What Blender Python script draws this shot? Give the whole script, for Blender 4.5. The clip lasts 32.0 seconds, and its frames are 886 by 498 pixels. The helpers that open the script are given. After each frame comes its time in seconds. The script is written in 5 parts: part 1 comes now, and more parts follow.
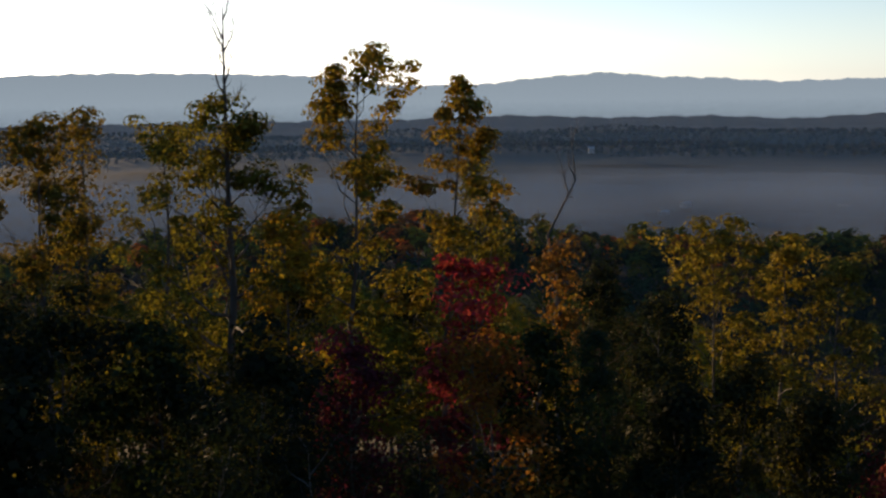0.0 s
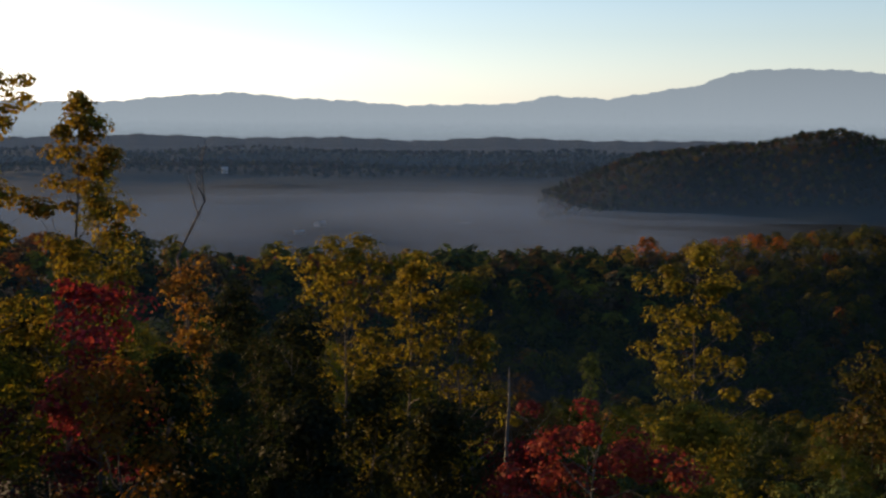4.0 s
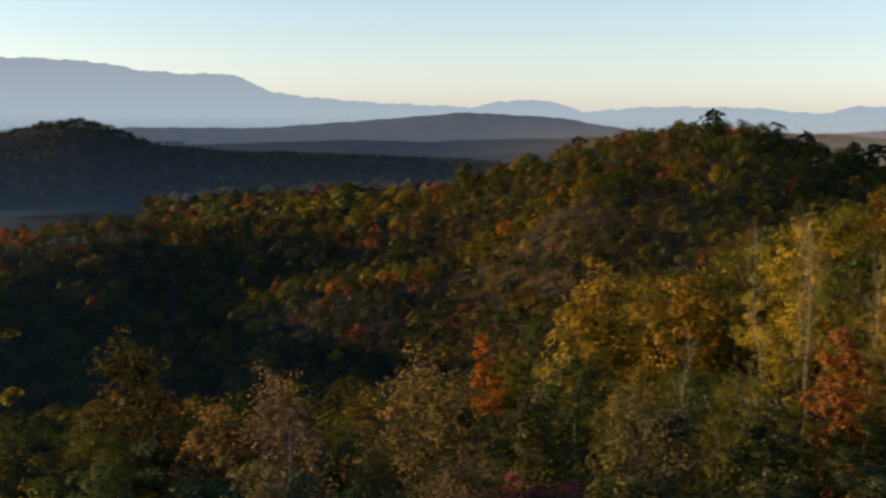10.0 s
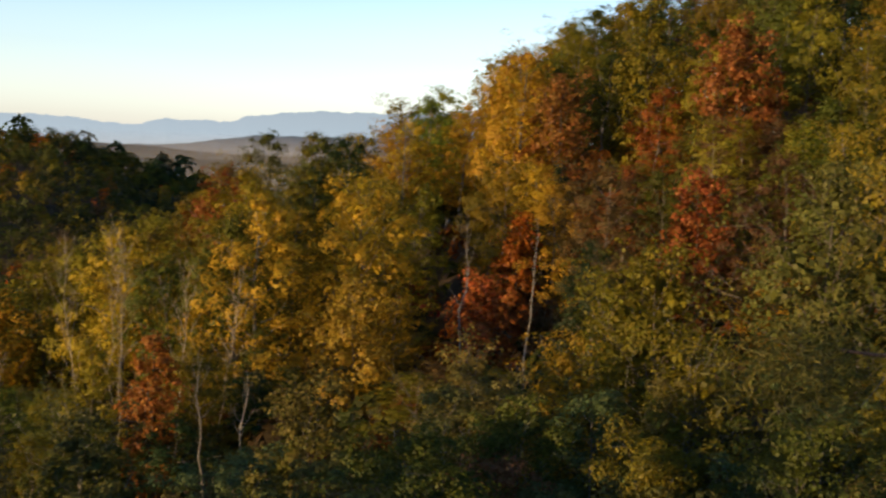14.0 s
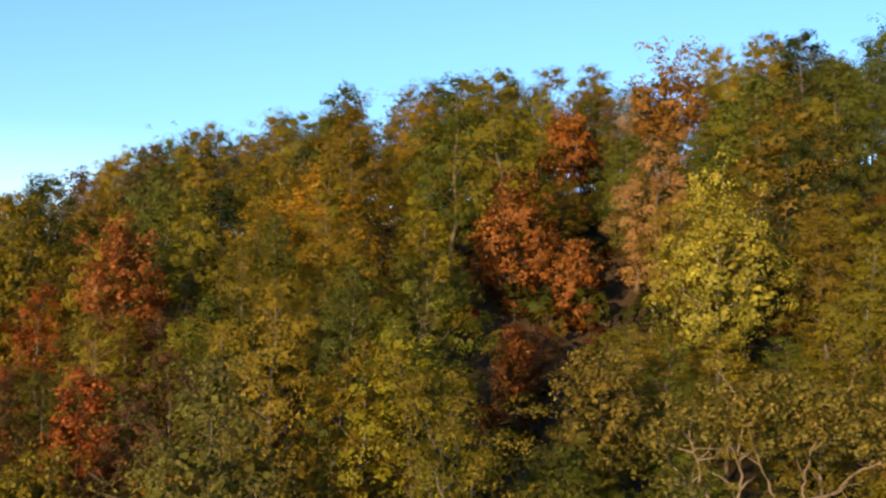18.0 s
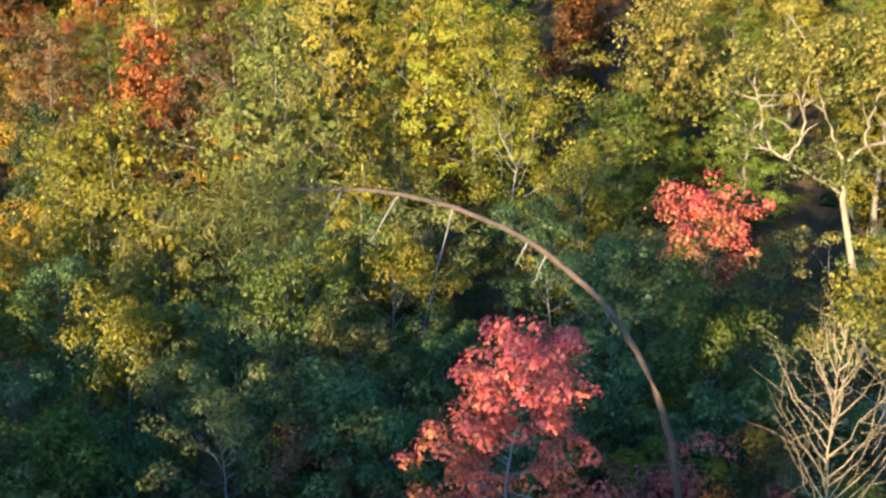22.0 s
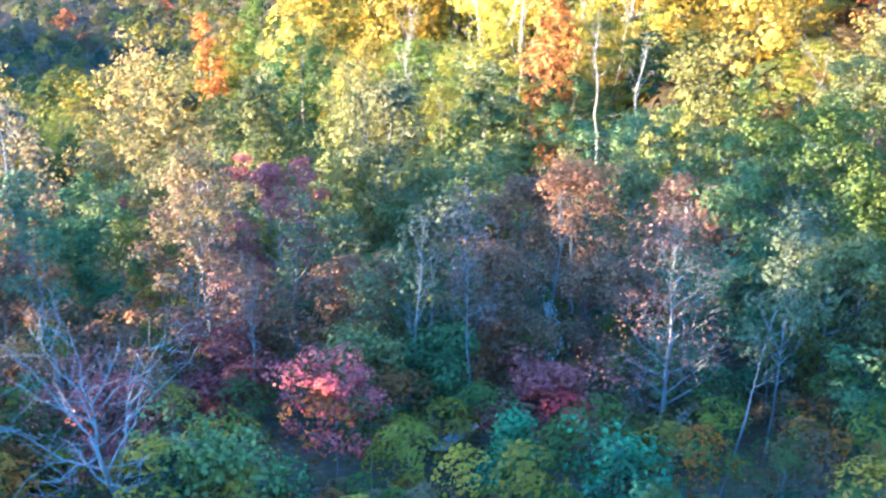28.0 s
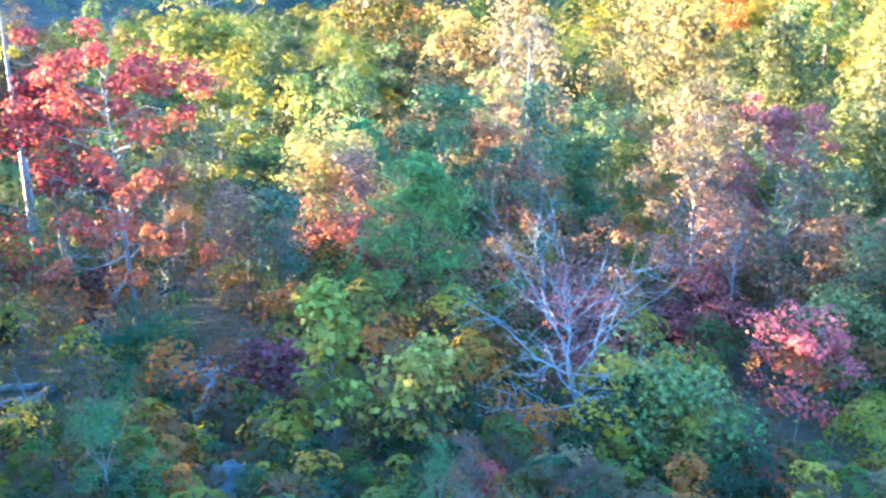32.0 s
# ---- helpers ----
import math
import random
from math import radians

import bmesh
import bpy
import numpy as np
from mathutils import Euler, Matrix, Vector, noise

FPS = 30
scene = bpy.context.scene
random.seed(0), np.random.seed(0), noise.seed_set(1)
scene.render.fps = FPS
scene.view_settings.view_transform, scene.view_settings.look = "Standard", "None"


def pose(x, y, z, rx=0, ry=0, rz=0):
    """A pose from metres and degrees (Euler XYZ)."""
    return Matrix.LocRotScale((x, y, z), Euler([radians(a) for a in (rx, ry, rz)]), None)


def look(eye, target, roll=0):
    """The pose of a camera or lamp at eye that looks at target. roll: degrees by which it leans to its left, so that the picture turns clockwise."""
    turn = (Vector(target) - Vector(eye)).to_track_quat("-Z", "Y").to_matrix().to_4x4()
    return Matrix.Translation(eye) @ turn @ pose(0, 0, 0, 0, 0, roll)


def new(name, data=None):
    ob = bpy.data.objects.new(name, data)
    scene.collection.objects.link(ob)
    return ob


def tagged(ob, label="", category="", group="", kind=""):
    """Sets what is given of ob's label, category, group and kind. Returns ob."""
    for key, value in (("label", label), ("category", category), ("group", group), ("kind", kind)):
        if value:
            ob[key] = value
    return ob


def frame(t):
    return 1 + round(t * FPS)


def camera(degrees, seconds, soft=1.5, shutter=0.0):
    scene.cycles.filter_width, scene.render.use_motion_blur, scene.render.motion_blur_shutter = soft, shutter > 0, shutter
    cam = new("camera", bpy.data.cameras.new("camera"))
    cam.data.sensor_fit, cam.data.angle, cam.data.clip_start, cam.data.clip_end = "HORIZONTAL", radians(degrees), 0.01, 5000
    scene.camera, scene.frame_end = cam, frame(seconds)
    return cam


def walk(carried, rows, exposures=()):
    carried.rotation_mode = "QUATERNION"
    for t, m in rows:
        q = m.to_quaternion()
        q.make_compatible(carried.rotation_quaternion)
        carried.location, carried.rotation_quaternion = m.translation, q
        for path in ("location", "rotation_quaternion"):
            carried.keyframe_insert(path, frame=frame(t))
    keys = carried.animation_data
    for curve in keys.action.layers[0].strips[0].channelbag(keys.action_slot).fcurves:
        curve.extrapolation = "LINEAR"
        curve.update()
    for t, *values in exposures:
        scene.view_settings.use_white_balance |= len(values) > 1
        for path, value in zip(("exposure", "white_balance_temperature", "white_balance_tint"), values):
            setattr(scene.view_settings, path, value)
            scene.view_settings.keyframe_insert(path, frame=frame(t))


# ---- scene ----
cam = camera(43.75, 32.0, 2.4, 0.25)
EYE, ARM = 95.0, 0.3
# seconds, yaw, pitch, lean; the camera turns at arm's length about the one who holds it
ROWS = [
    (0.0, -2.41, -7.42, 0.72),
    (0.5, -4.13, -7.20, 1.01),
    (1.0, -6.46, -7.00, 0.72),
    (1.5, -8.43, -7.01, 1.01),
    (2.0, -11.19, -7.15, 0.58),
    (2.5, -14.54, -7.30, 0.29),
    (4.5, -23.42, -6.11, -0.14),
    (5.0, -25.98, -6.04, 0.33),
    (5.5, -28.95, -6.49, 0.56),
    (6.0, -32.93, -6.72, 0.42),
    (6.5, -35.53, -7.11, 0.20),
    (7.0, -37.55, -7.54, 0.19),
    (7.5, -41.37, -7.95, -0.28),
    (8.0, -45.68, -7.06, -0.09),
    (8.5, -50.15, -7.25, -0.09),
    (9.0, -49.99, -6.49, -0.08),
    (9.5, -52.30, -6.25, -0.48),
    (10.0, -59.10, -6.71, -0.38),
    (10.5, -64.86, -5.72, 0.05),
    (11.0, -68.33, -5.78, 0.16),
    (11.5, -71.65, -6.05, -0.08),
    (12.0, -75.42, -5.65, -0.36),
    (12.5, -78.88, -5.05, -0.79),
    (13.0, -83.25, -5.50, -1.58),
    (13.5, -88.05, -5.68, -1.95),
    (14.0, -93.82, -5.36, -2.44),
    (14.5, -98.11, -4.56, -2.35),
    (15.0, -102.24, -2.35, -2.96),
    (15.5, -106.49, -0.46, -2.99),
    (17.5, -120.84, 5.51, -1.81),
    (18.0, -124.48, 5.82, -1.08),
    (18.5, -126.20, 4.39, -0.20),
    (19.0, -127.18, 3.09, 0.51),
    (19.5, -126.13, -0.31, 1.00),
    (20.0, -125.59, -2.34, 0.64),
    (20.5, -125.37, -4.56, 0.05),
    (21.0, -123.44, -8.03, -1.15),
    (21.5, -121.63, -9.23, -0.48),
    (22.0, -121.57, -12.30, -0.43),
    (22.5, -120.21, -15.15, -1.13),
    (23.0, -117.90, -17.39, -1.60),
    (23.5, -115.01, -18.36, -1.73),
    (24.0, -110.81, -19.56, -0.91),
    (24.5, -106.88, -20.18, -0.20),
    (26.5, -89.31, -21.59, -0.61),
    (27.0, -83.86, -21.36, -0.28),
    (27.5, -78.35, -21.48, -0.79),
    (28.0, -73.61, -23.32, -0.40),
    (28.5, -70.11, -24.20, -0.06),
    (29.0, -66.49, -25.93, 0.13),
    (29.5, -65.12, -27.67, -0.71),
    (30.0, -62.56, -28.85, -0.83),
    (30.5, -58.71, -29.35, -0.45),
    (31.0, -54.69, -29.21, -0.06),
    (31.5, -50.78, -28.23, 0.26),
    (32.0, -46.48, -26.73, 0.74),
]
EXPOSURES = [(0.0, 0.8, 6400, 15), (6.0, 1.0, 6700, 16), (9.0, 1.15, 6500, 15), (13.0, 1.42, 6500, 14), (15.5, 1.55, 6550, 13), (18.0, 1.75, 6500, 13), (18.9, 1.9, 7000, 15), (20.0, 2.8, 6200, 8), (21.2, 3.15, 5750, 3), (22.0, 3.55, 5200, -1),
             (23.0, 4.1, 4750, -4), (24.5, 4.72, 4520, 5), (27.0, 5.13, 4270, 5), (30.0, 5.67, 4980, 11), (32.0, 5.92, 4720, 8)]
walk(cam, [(t, pose(-ARM * math.sin(radians(a)), ARM * math.cos(radians(a)), EYE, 90 + p, 0, a) @ pose(0, 0, 0, 0, 0, -lean)) for t, a, p, lean in ROWS], EXPOSURES)
# ---------------------------------------------------------------- light and exposure
SUN_AZ, SUN_EL = -31.0, 6.2
world = bpy.data.worlds.new("world")
scene.world = world
world.use_nodes = True
wn = world.node_tree.nodes
sky = wn.new("ShaderNodeTexSky")
sky.sky_type = "NISHITA"
sky.sun_disc = False
sky.sun_elevation = radians(SUN_EL)
sky.sun_rotation = radians(SUN_AZ)
sky.altitude = 400
sky.air_density, sky.dust_density, sky.ozone_density = 0.95, 0.6, 2.8
# moist air pales the sky towards the horizon
tc, sp, mr, hs = wn.new("ShaderNodeTexCoord"), wn.new("ShaderNodeSeparateXYZ"), wn.new("ShaderNodeMapRange"), wn.new("ShaderNodeHueSaturation")
mr.inputs[1].default_value, mr.inputs[2].default_value, mr.inputs[3].default_value, mr.inputs[4].default_value = 0.0, 0.2, 0.34, 1.04
mv = wn.new("ShaderNodeMapRange")
mv.inputs[1].default_value, mv.inputs[2].default_value, mv.inputs[3].default_value, mv.inputs[4].default_value = 0.0, 0.2, 1.10, 0.87
world.node_tree.links.new(sp.outputs[2], mv.inputs[0])
world.node_tree.links.new(mv.outputs[0], hs.inputs["Value"])
for a, b in ((tc.outputs["Generated"], sp.inputs[0]), (sp.outputs[2], mr.inputs[0]), (mr.outputs[0], hs.inputs["Saturation"]), (sky.outputs[0], hs.inputs["Color"]), (hs.outputs[0], wn["Background"].inputs[0])):
    world.node_tree.links.new(a, b)
wn["Background"].inputs[1].default_value = 0.15
sun = new("sun", bpy.data.lights.new("sun", "SUN"))
sun.data.energy, sun.data.angle, sun.data.color = 3.8, radians(0.6), (1.0, 0.665, 0.305)
_a, _e = radians(SUN_AZ), radians(SUN_EL)
sun.matrix_world = look((0, 0, EYE + 60), (-math.sin(_a) * math.cos(_e), -math.cos(_a) * math.cos(_e), EYE + 60 - math.sin(_e)))


# ---------------------------------------------------------------- materials
def material(name, rough=0.8):
    m = bpy.data.materials.new(name)
    m.use_nodes = True
    n, l = m.node_tree.nodes, m.node_tree.links
    b = n["Principled BSDF"]
    b.inputs["Roughness"].default_value = rough
    return m, n, l, b


def ramp(n, l, source, stops):
    r = n.new("ShaderNodeValToRGB")
    while len(r.color_ramp.elements) < len(stops):
        r.color_ramp.elements.new(0.5)
    for e, (p, c) in zip(r.color_ramp.elements, stops):
        e.position, e.color = p, (*c, 1)
    l.new(source, r.inputs[0])
    return r.outputs[0]


def noise_of(n, l, scale, detail=4, stretch=None):
    t = n.new("ShaderNodeTexNoise")
    t.inputs["Scale"].default_value, t.inputs["Detail"].default_value = scale, detail
    c = n.new("ShaderNodeTexCoord")
    if stretch:
        m = n.new("ShaderNodeMapping")
        m.inputs["Scale"].default_value = stretch
        l.new(c.outputs["Object"], m.inputs[0])
        l.new(m.outputs[0], t.inputs["Vector"])
    else:
        l.new(c.outputs["Object"], t.inputs["Vector"])
    return t.outputs["Fac"]


def bump(n, l, b, source, strength=0.5, distance=0.02):
    k = n.new("ShaderNodeBump")
    k.inputs["Strength"].default_value, k.inputs["Distance"].default_value = strength, distance
    l.new(source, k.inputs["Height"])
    l.new(k.outputs[0], b.inputs["Normal"])


def leaf_material(name, from_object, spread=0.3, thin=0.43):
    """Thin leaves: diffuse and translucent, tinted leaf by leaf."""
    m = bpy.data.materials.new(name)
    m.use_nodes = True
    n, l = m.node_tree.nodes, m.node_tree.links
    n.remove(n["Principled BSDF"])
    if from_object:
        src = n.new("ShaderNodeObjectInfo").outputs["Color"]
    else:
        at = n.new("ShaderNodeAttribute")
        at.attribute_name = "tint"
        src = at.outputs["Color"]
    g = n.new("ShaderNodeNewGeometry")
    hs = n.new("ShaderNodeHueSaturation")
    mv = n.new("ShaderNodeMapRange")
    mv.inputs[3].default_value, mv.inputs[4].default_value = 0.58 * (1 - spread), 0.58 * (1 + spread)
    l.new(g.outputs["Random Per Island"], mv.inputs[0])
    l.new(mv.outputs[0], hs.inputs["Value"])
    wn2 = n.new("ShaderNodeTexWhiteNoise")
    wn2.noise_dimensions = "1D"
    l.new(g.outputs["Random Per Island"], wn2.inputs["W"])
    mh = n.new("ShaderNodeMapRange")
    mh.inputs[3].default_value, mh.inputs[4].default_value = 0.485, 0.512
    l.new(wn2.outputs["Value"], mh.inputs[0])
    l.new(mh.outputs[0], hs.inputs["Hue"])
    l.new(src, hs.inputs["Color"])
    d, t, mix = n.new("ShaderNodeBsdfDiffuse"), n.new("ShaderNodeBsdfTranslucent"), n.new("ShaderNodeMixShader")
    gl, mix2 = n.new("ShaderNodeBsdfGlossy"), n.new("ShaderNodeMixShader")
    gl.inputs["Roughness"].default_value = 0.55
    gl.inputs["Color"].default_value = (0.6, 0.6, 0.6, 1)
    mix.inputs[0].default_value, mix2.inputs[0].default_value = thin, 0.012
    l.new(hs.outputs[0], d.inputs[0]), l.new(hs.outputs[0], t.inputs[0])
    l.new(d.outputs[0], mix.inputs[1]), l.new(t.outputs[0], mix.inputs[2])
    l.new(mix.outputs[0], mix2.inputs[1]), l.new(gl.outputs[0], mix2.inputs[2])
    l.new(mix2.outputs[0], n["Material Output"].inputs[0])
    return m


def bark_material(name, dark, light, scale=6):
    m, n, l, b = material(name, 0.9)
    f = noise_of(n, l, scale, 6, (1, 1, 0.18))
    l.new(ramp(n, l, f, [(0.3, dark), (0.7, light)]), b.inputs["Base Color"])
    bump(n, l, b, f, 0.7, 0.02)
    return m


LEAF = leaf_material("leaf", True)
LEAF_FAR = leaf_material("leaf_far", False, 0.3, 0.48)
LEAF_WOODS = leaf_material("leaf_woods", False, 0.14, 0.42)
LEAF_SLOPE = leaf_material("leaf_slope", True, 0.14, 0.33)
BARK = bark_material("bark", (0.035, 0.028, 0.022), (0.13, 0.11, 0.09))
BARK_PALE = bark_material("bark_pale", (0.11, 0.10, 0.085), (0.32, 0.30, 0.26))
BARK_GREY = bark_material("bark_grey", (0.04, 0.038, 0.036), (0.13, 0.122, 0.112))
BARK_ASH = bark_material("bark_ash", (0.06, 0.057, 0.053), (0.18, 0.17, 0.155))
BARK_BEIGE = bark_material("bark_beige", (0.05, 0.04, 0.028), (0.15, 0.12, 0.085))
BARK_TWIG = bark_material("bark_twig", (0.13, 0.11, 0.08), (0.26, 0.22, 0.16))
BARK_PINE = bark_material("bark_pine", (0.018, 0.011, 0.008), (0.05, 0.029, 0.019))

GROUND, n, l, b = material("leaf_litter", 0.95)
b.inputs["Specular IOR Level"].default_value = 0.1
f1, f2 = noise_of(n, l, 0.35, 5), noise_of(n, l, 5.0, 8)
mixf = n.new("ShaderNodeMath")
mixf.operation = "ADD"
l.new(f1, mixf.inputs[0]), l.new(f2, mixf.inputs[1])
half = n.new("ShaderNodeMath")
half.operation, half.inputs[1].default_value = "MULTIPLY", 0.5
l.new(mixf.outputs[0], half.inputs[0])
l.new(ramp(n, l, half.outputs[0], [(0.3, (0.015, 0.013, 0.008)), (0.5, (0.04, 0.029, 0.016)), (0.7, (0.08, 0.052, 0.027))]), b.inputs["Base Color"])
bump(n, l, b, f2, 0.8, 0.08)

FARWOOD, n, l, b = material("far_woods", 1.0)
b.inputs["Specular IOR Level"].default_value = 0.05
f1, f2 = noise_of(n, l, 0.03, 8), noise_of(n, l, 0.004, 4)
ad = n.new("ShaderNodeMath")
ad.operation = "ADD"
l.new(f1, ad.inputs[0]), l.new(f2, ad.inputs[1])
hf = n.new("ShaderNodeMath")
hf.operation, hf.inputs[1].default_value = "MULTIPLY", 0.5
l.new(ad.outputs[0], hf.inputs[0])
l.new(ramp(n, l, hf.outputs[0], [(0.38, (0.012, 0.016, 0.013)), (0.5, (0.018, 0.021, 0.016)), (0.62, (0.026, 0.026, 0.019))]), b.inputs["Base Color"])
bump(n, l, b, f1, 0.6, 2.0)


# distant ranges stand some kilometres off; their haze is emission, stronger towards the foot
def range_material(name, albedo, haze_glow, share):
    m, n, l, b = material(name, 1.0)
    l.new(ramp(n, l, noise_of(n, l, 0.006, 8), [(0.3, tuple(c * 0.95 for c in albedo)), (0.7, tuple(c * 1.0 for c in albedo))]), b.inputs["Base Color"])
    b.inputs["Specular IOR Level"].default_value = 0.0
    b.inputs["Emission Color"].default_value = (*haze_glow, 1)
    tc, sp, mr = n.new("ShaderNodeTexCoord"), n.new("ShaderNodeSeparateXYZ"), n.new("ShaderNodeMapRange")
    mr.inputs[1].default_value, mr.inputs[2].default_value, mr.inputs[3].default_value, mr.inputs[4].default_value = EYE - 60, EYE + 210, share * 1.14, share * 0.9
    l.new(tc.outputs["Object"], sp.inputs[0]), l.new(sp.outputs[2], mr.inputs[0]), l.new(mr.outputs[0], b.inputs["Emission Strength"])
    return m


# ---------------------------------------------------------------- mesh helpers
def mesh_of(name, verts, faces, mat, smooth=False, tint=None):
    """A mesh from arrays: verts (n, 3) and faces (m, k)."""
    me = bpy.data.meshes.new(name)
    verts, faces = np.asarray(verts, np.float32), np.asarray(faces, np.int32)
    m, k = faces.shape
    me.vertices.add(len(verts))
    me.vertices.foreach_set("co", verts.ravel())
    me.loops.add(m * k)
    me.loops.foreach_set("vertex_index", faces.ravel())
    me.polygons.add(m)
    me.polygons.foreach_set("loop_start", np.arange(0, m * k, k, dtype=np.int32))
    if smooth:
        me.polygons.foreach_set("use_smooth", np.ones(m, bool))
    if tint is not None:
        at = me.attributes.new("tint", "FLOAT_COLOR", "POINT")
        at.data.foreach_set("color", np.asarray(tint, np.float32).ravel())
    me.materials.append(mat)
    me.update(calc_edges=True)
    return me


def unit(v):
    return v / (np.linalg.norm(v, axis=-1, keepdims=True) + 1e-9)


def tubes(paths, sides=6):
    """Tapered tubes along paths of (points, radii)."""
    V, F, base = [], [], 0
    ang = np.arange(sides) * 2 * np.pi / sides
    for pts, rad in paths:
        pts, rad = np.asarray(pts, float), np.asarray(rad, float)
        d = unit(np.gradient(pts, axis=0))
        ref = np.where(np.abs(d[:, 2:3]) > 0.9, np.array([[1.0, 0, 0]]), np.array([[0, 0, 1.0]]))
        u = unit(np.cross(d, ref))
        w = np.cross(d, u)
        ring = pts[:, None] + rad[:, None, None] * (np.cos(ang)[None, :, None] * u[:, None] + np.sin(ang)[None, :, None] * w[:, None])
        V.append(ring.reshape(-1, 3))
        k = len(pts)
        i = np.arange(k - 1)[:, None] * sides + np.arange(sides)[None]
        j = np.arange(k - 1)[:, None] * sides + (np.arange(sides)[None] + 1) % sides
        F.append(base + np.stack([i, j, j + sides, i + sides], -1).reshape(-1, 4))
        base += k * sides
    return np.concatenate(V), np.concatenate(F)


def leaves(rng, centres, outward, length, width=0.62, corners=4, flat=0.5, form=0.6, loose=0.5):
    """One small folded blade for each centre."""
    n = len(centres)
    nor = unit(outward * form + np.array([0, 0, flat]) + rng.normal(0, loose, (n, 3)))
    ax = unit(np.cross(nor, rng.normal(0, 1, (n, 3))))
    si = np.cross(nor, ax)
    L = (length * rng.uniform(0.65, 1.25, n))[:, None]
    Wd = L * width * 0.5
    if corners == 4:
        q = np.stack([centres - ax * L * 0.5, centres + si * Wd + nor * L * 0.12, centres + ax * L * 0.5 - nor * L * 0.1, centres - si * Wd + nor * L * 0.12], 1)
    else:
        q = np.stack([centres - ax * L * 0.5 + si * Wd * 0.7, centres + si * -Wd, centres + ax * L * 0.55], 1)
    return q.reshape(-1, 3), np.arange(n * corners).reshape(n, corners)


PROFILE = {
    "round": lambda h: np.sin(np.pi * (0.16 + 0.78 * h)) ** 0.8,
    "oval": lambda h: np.sin(np.pi * (0.22 + 0.72 * h)) ** 0.7 * 0.85,
    "spread": lambda h: (0.45 + 0.55 * h) * np.sqrt(np.maximum(0.05, 1 - h ** 4)),
    "tiered": lambda h: 0.98 - 0.52 * h,
    "cone": lambda h: 1.02 - h * 0.95,
    "sparse": lambda h: 0.62 + 0.34 * np.sin(np.pi * h * 1.7),
}


def grow(rng, H, cb, w, limbs, subs, shape, r0, wobble=0.02, rise=(18, 58), twig=0.012):
    """Trunk, limbs and twigs as paths, and the places where leaves sit."""
    n = 10
    hs = np.linspace(0, 1, n)
    drift = np.cumsum(rng.normal(0, wobble * H / 3, (n, 2)), 0)
    drift -= drift[0]
    trunk = np.c_[drift, hs * H * 0.97]
    tr = r0 * (1 - 0.93 * hs ** 0.85)
    tr[0] *= 1.35
    paths, tips = [(trunk, tr)], []

    def at(h):
        return np.array([np.interp(h, hs, trunk[:, k]) for k in range(3)])

    turn = rng.uniform(0, 6.28)
    for i in range(limbs):
        q = (i + rng.uniform(0.1, 0.9)) / limbs
        h = cb + (0.985 - cb) * q
        a = turn + i * 2.4 + rng.normal(0, 0.3)
        L = w * PROFILE[shape](q) * rng.uniform(0.72, 1.15)
        el = radians(rise[0] + (rise[1] - rise[0]) * q + rng.normal(0, 7))
        d = np.array([math.cos(a) * math.cos(el), math.sin(a) * math.cos(el), math.sin(el)])
        s = at(h)
        k = np.linspace(0, 1, 5)[:, None]
        bend = np.array([0, 0, 1]) * (0.18 * L * k ** 2) * (-0.5 if shape == "cone" else 1)
        limb = s + d * L * k + bend + np.r_[np.zeros((1, 3)), rng.normal(0, 0.03 * L, (4, 3))]
        lr = max(twig, r0 * (1 - 0.9 * h) * 0.42)
        paths.append((limb, lr * np.array([1, 0.75, 0.52, 0.32, 0.12])))
        tips.append(limb[-1]), tips.append(limb[3])
        for j in range(subs):
            u = rng.uniform(0.3, 0.95)
            p = limb[0] + (limb[-1] - limb[0]) * u + bend[-1] * u * u
            sd = unit(d + rng.normal(0, 0.75, 3) + np.array([0, 0, 0.25]))
            sl = L * rng.uniform(0.25, 0.5)
            m1 = p + sd * sl * 0.5 + rng.normal(0, 0.03 * L, 3)
            e = p + sd * sl
            paths.append((np.array([p, m1, e]), lr * np.array([0.35, 0.22, 0.08])))
            tips.append(e), tips.append(m1)
    tips.append(trunk[-1])
    return paths, np.array(tips), trunk


def crown_leaves(rng, tips, count, length, clumps, size, corners=4, width=0.66, flat=0.62):
    """Leaves gathered in rounded sprays about some of the twig ends. Gives also their centres."""
    pick = tips[rng.permutation(len(tips))[:min(clumps, len(tips))]]
    k = rng.integers(0, len(pick), count)
    big = size * rng.uniform(0.65, 1.35, len(pick))[k]
    d = unit(rng.normal(0, 1, (count, 3)) + np.array([0, 0, 0.45]))
    c = pick[k] + d * (big * rng.uniform(0.35, 1.05, count) ** 0.6)[:, None] * np.array([1, 1, flat])
    v, f = leaves(rng, c, d, length, width, corners, 0.35, 1.0, 0.27)
    return v, f, c


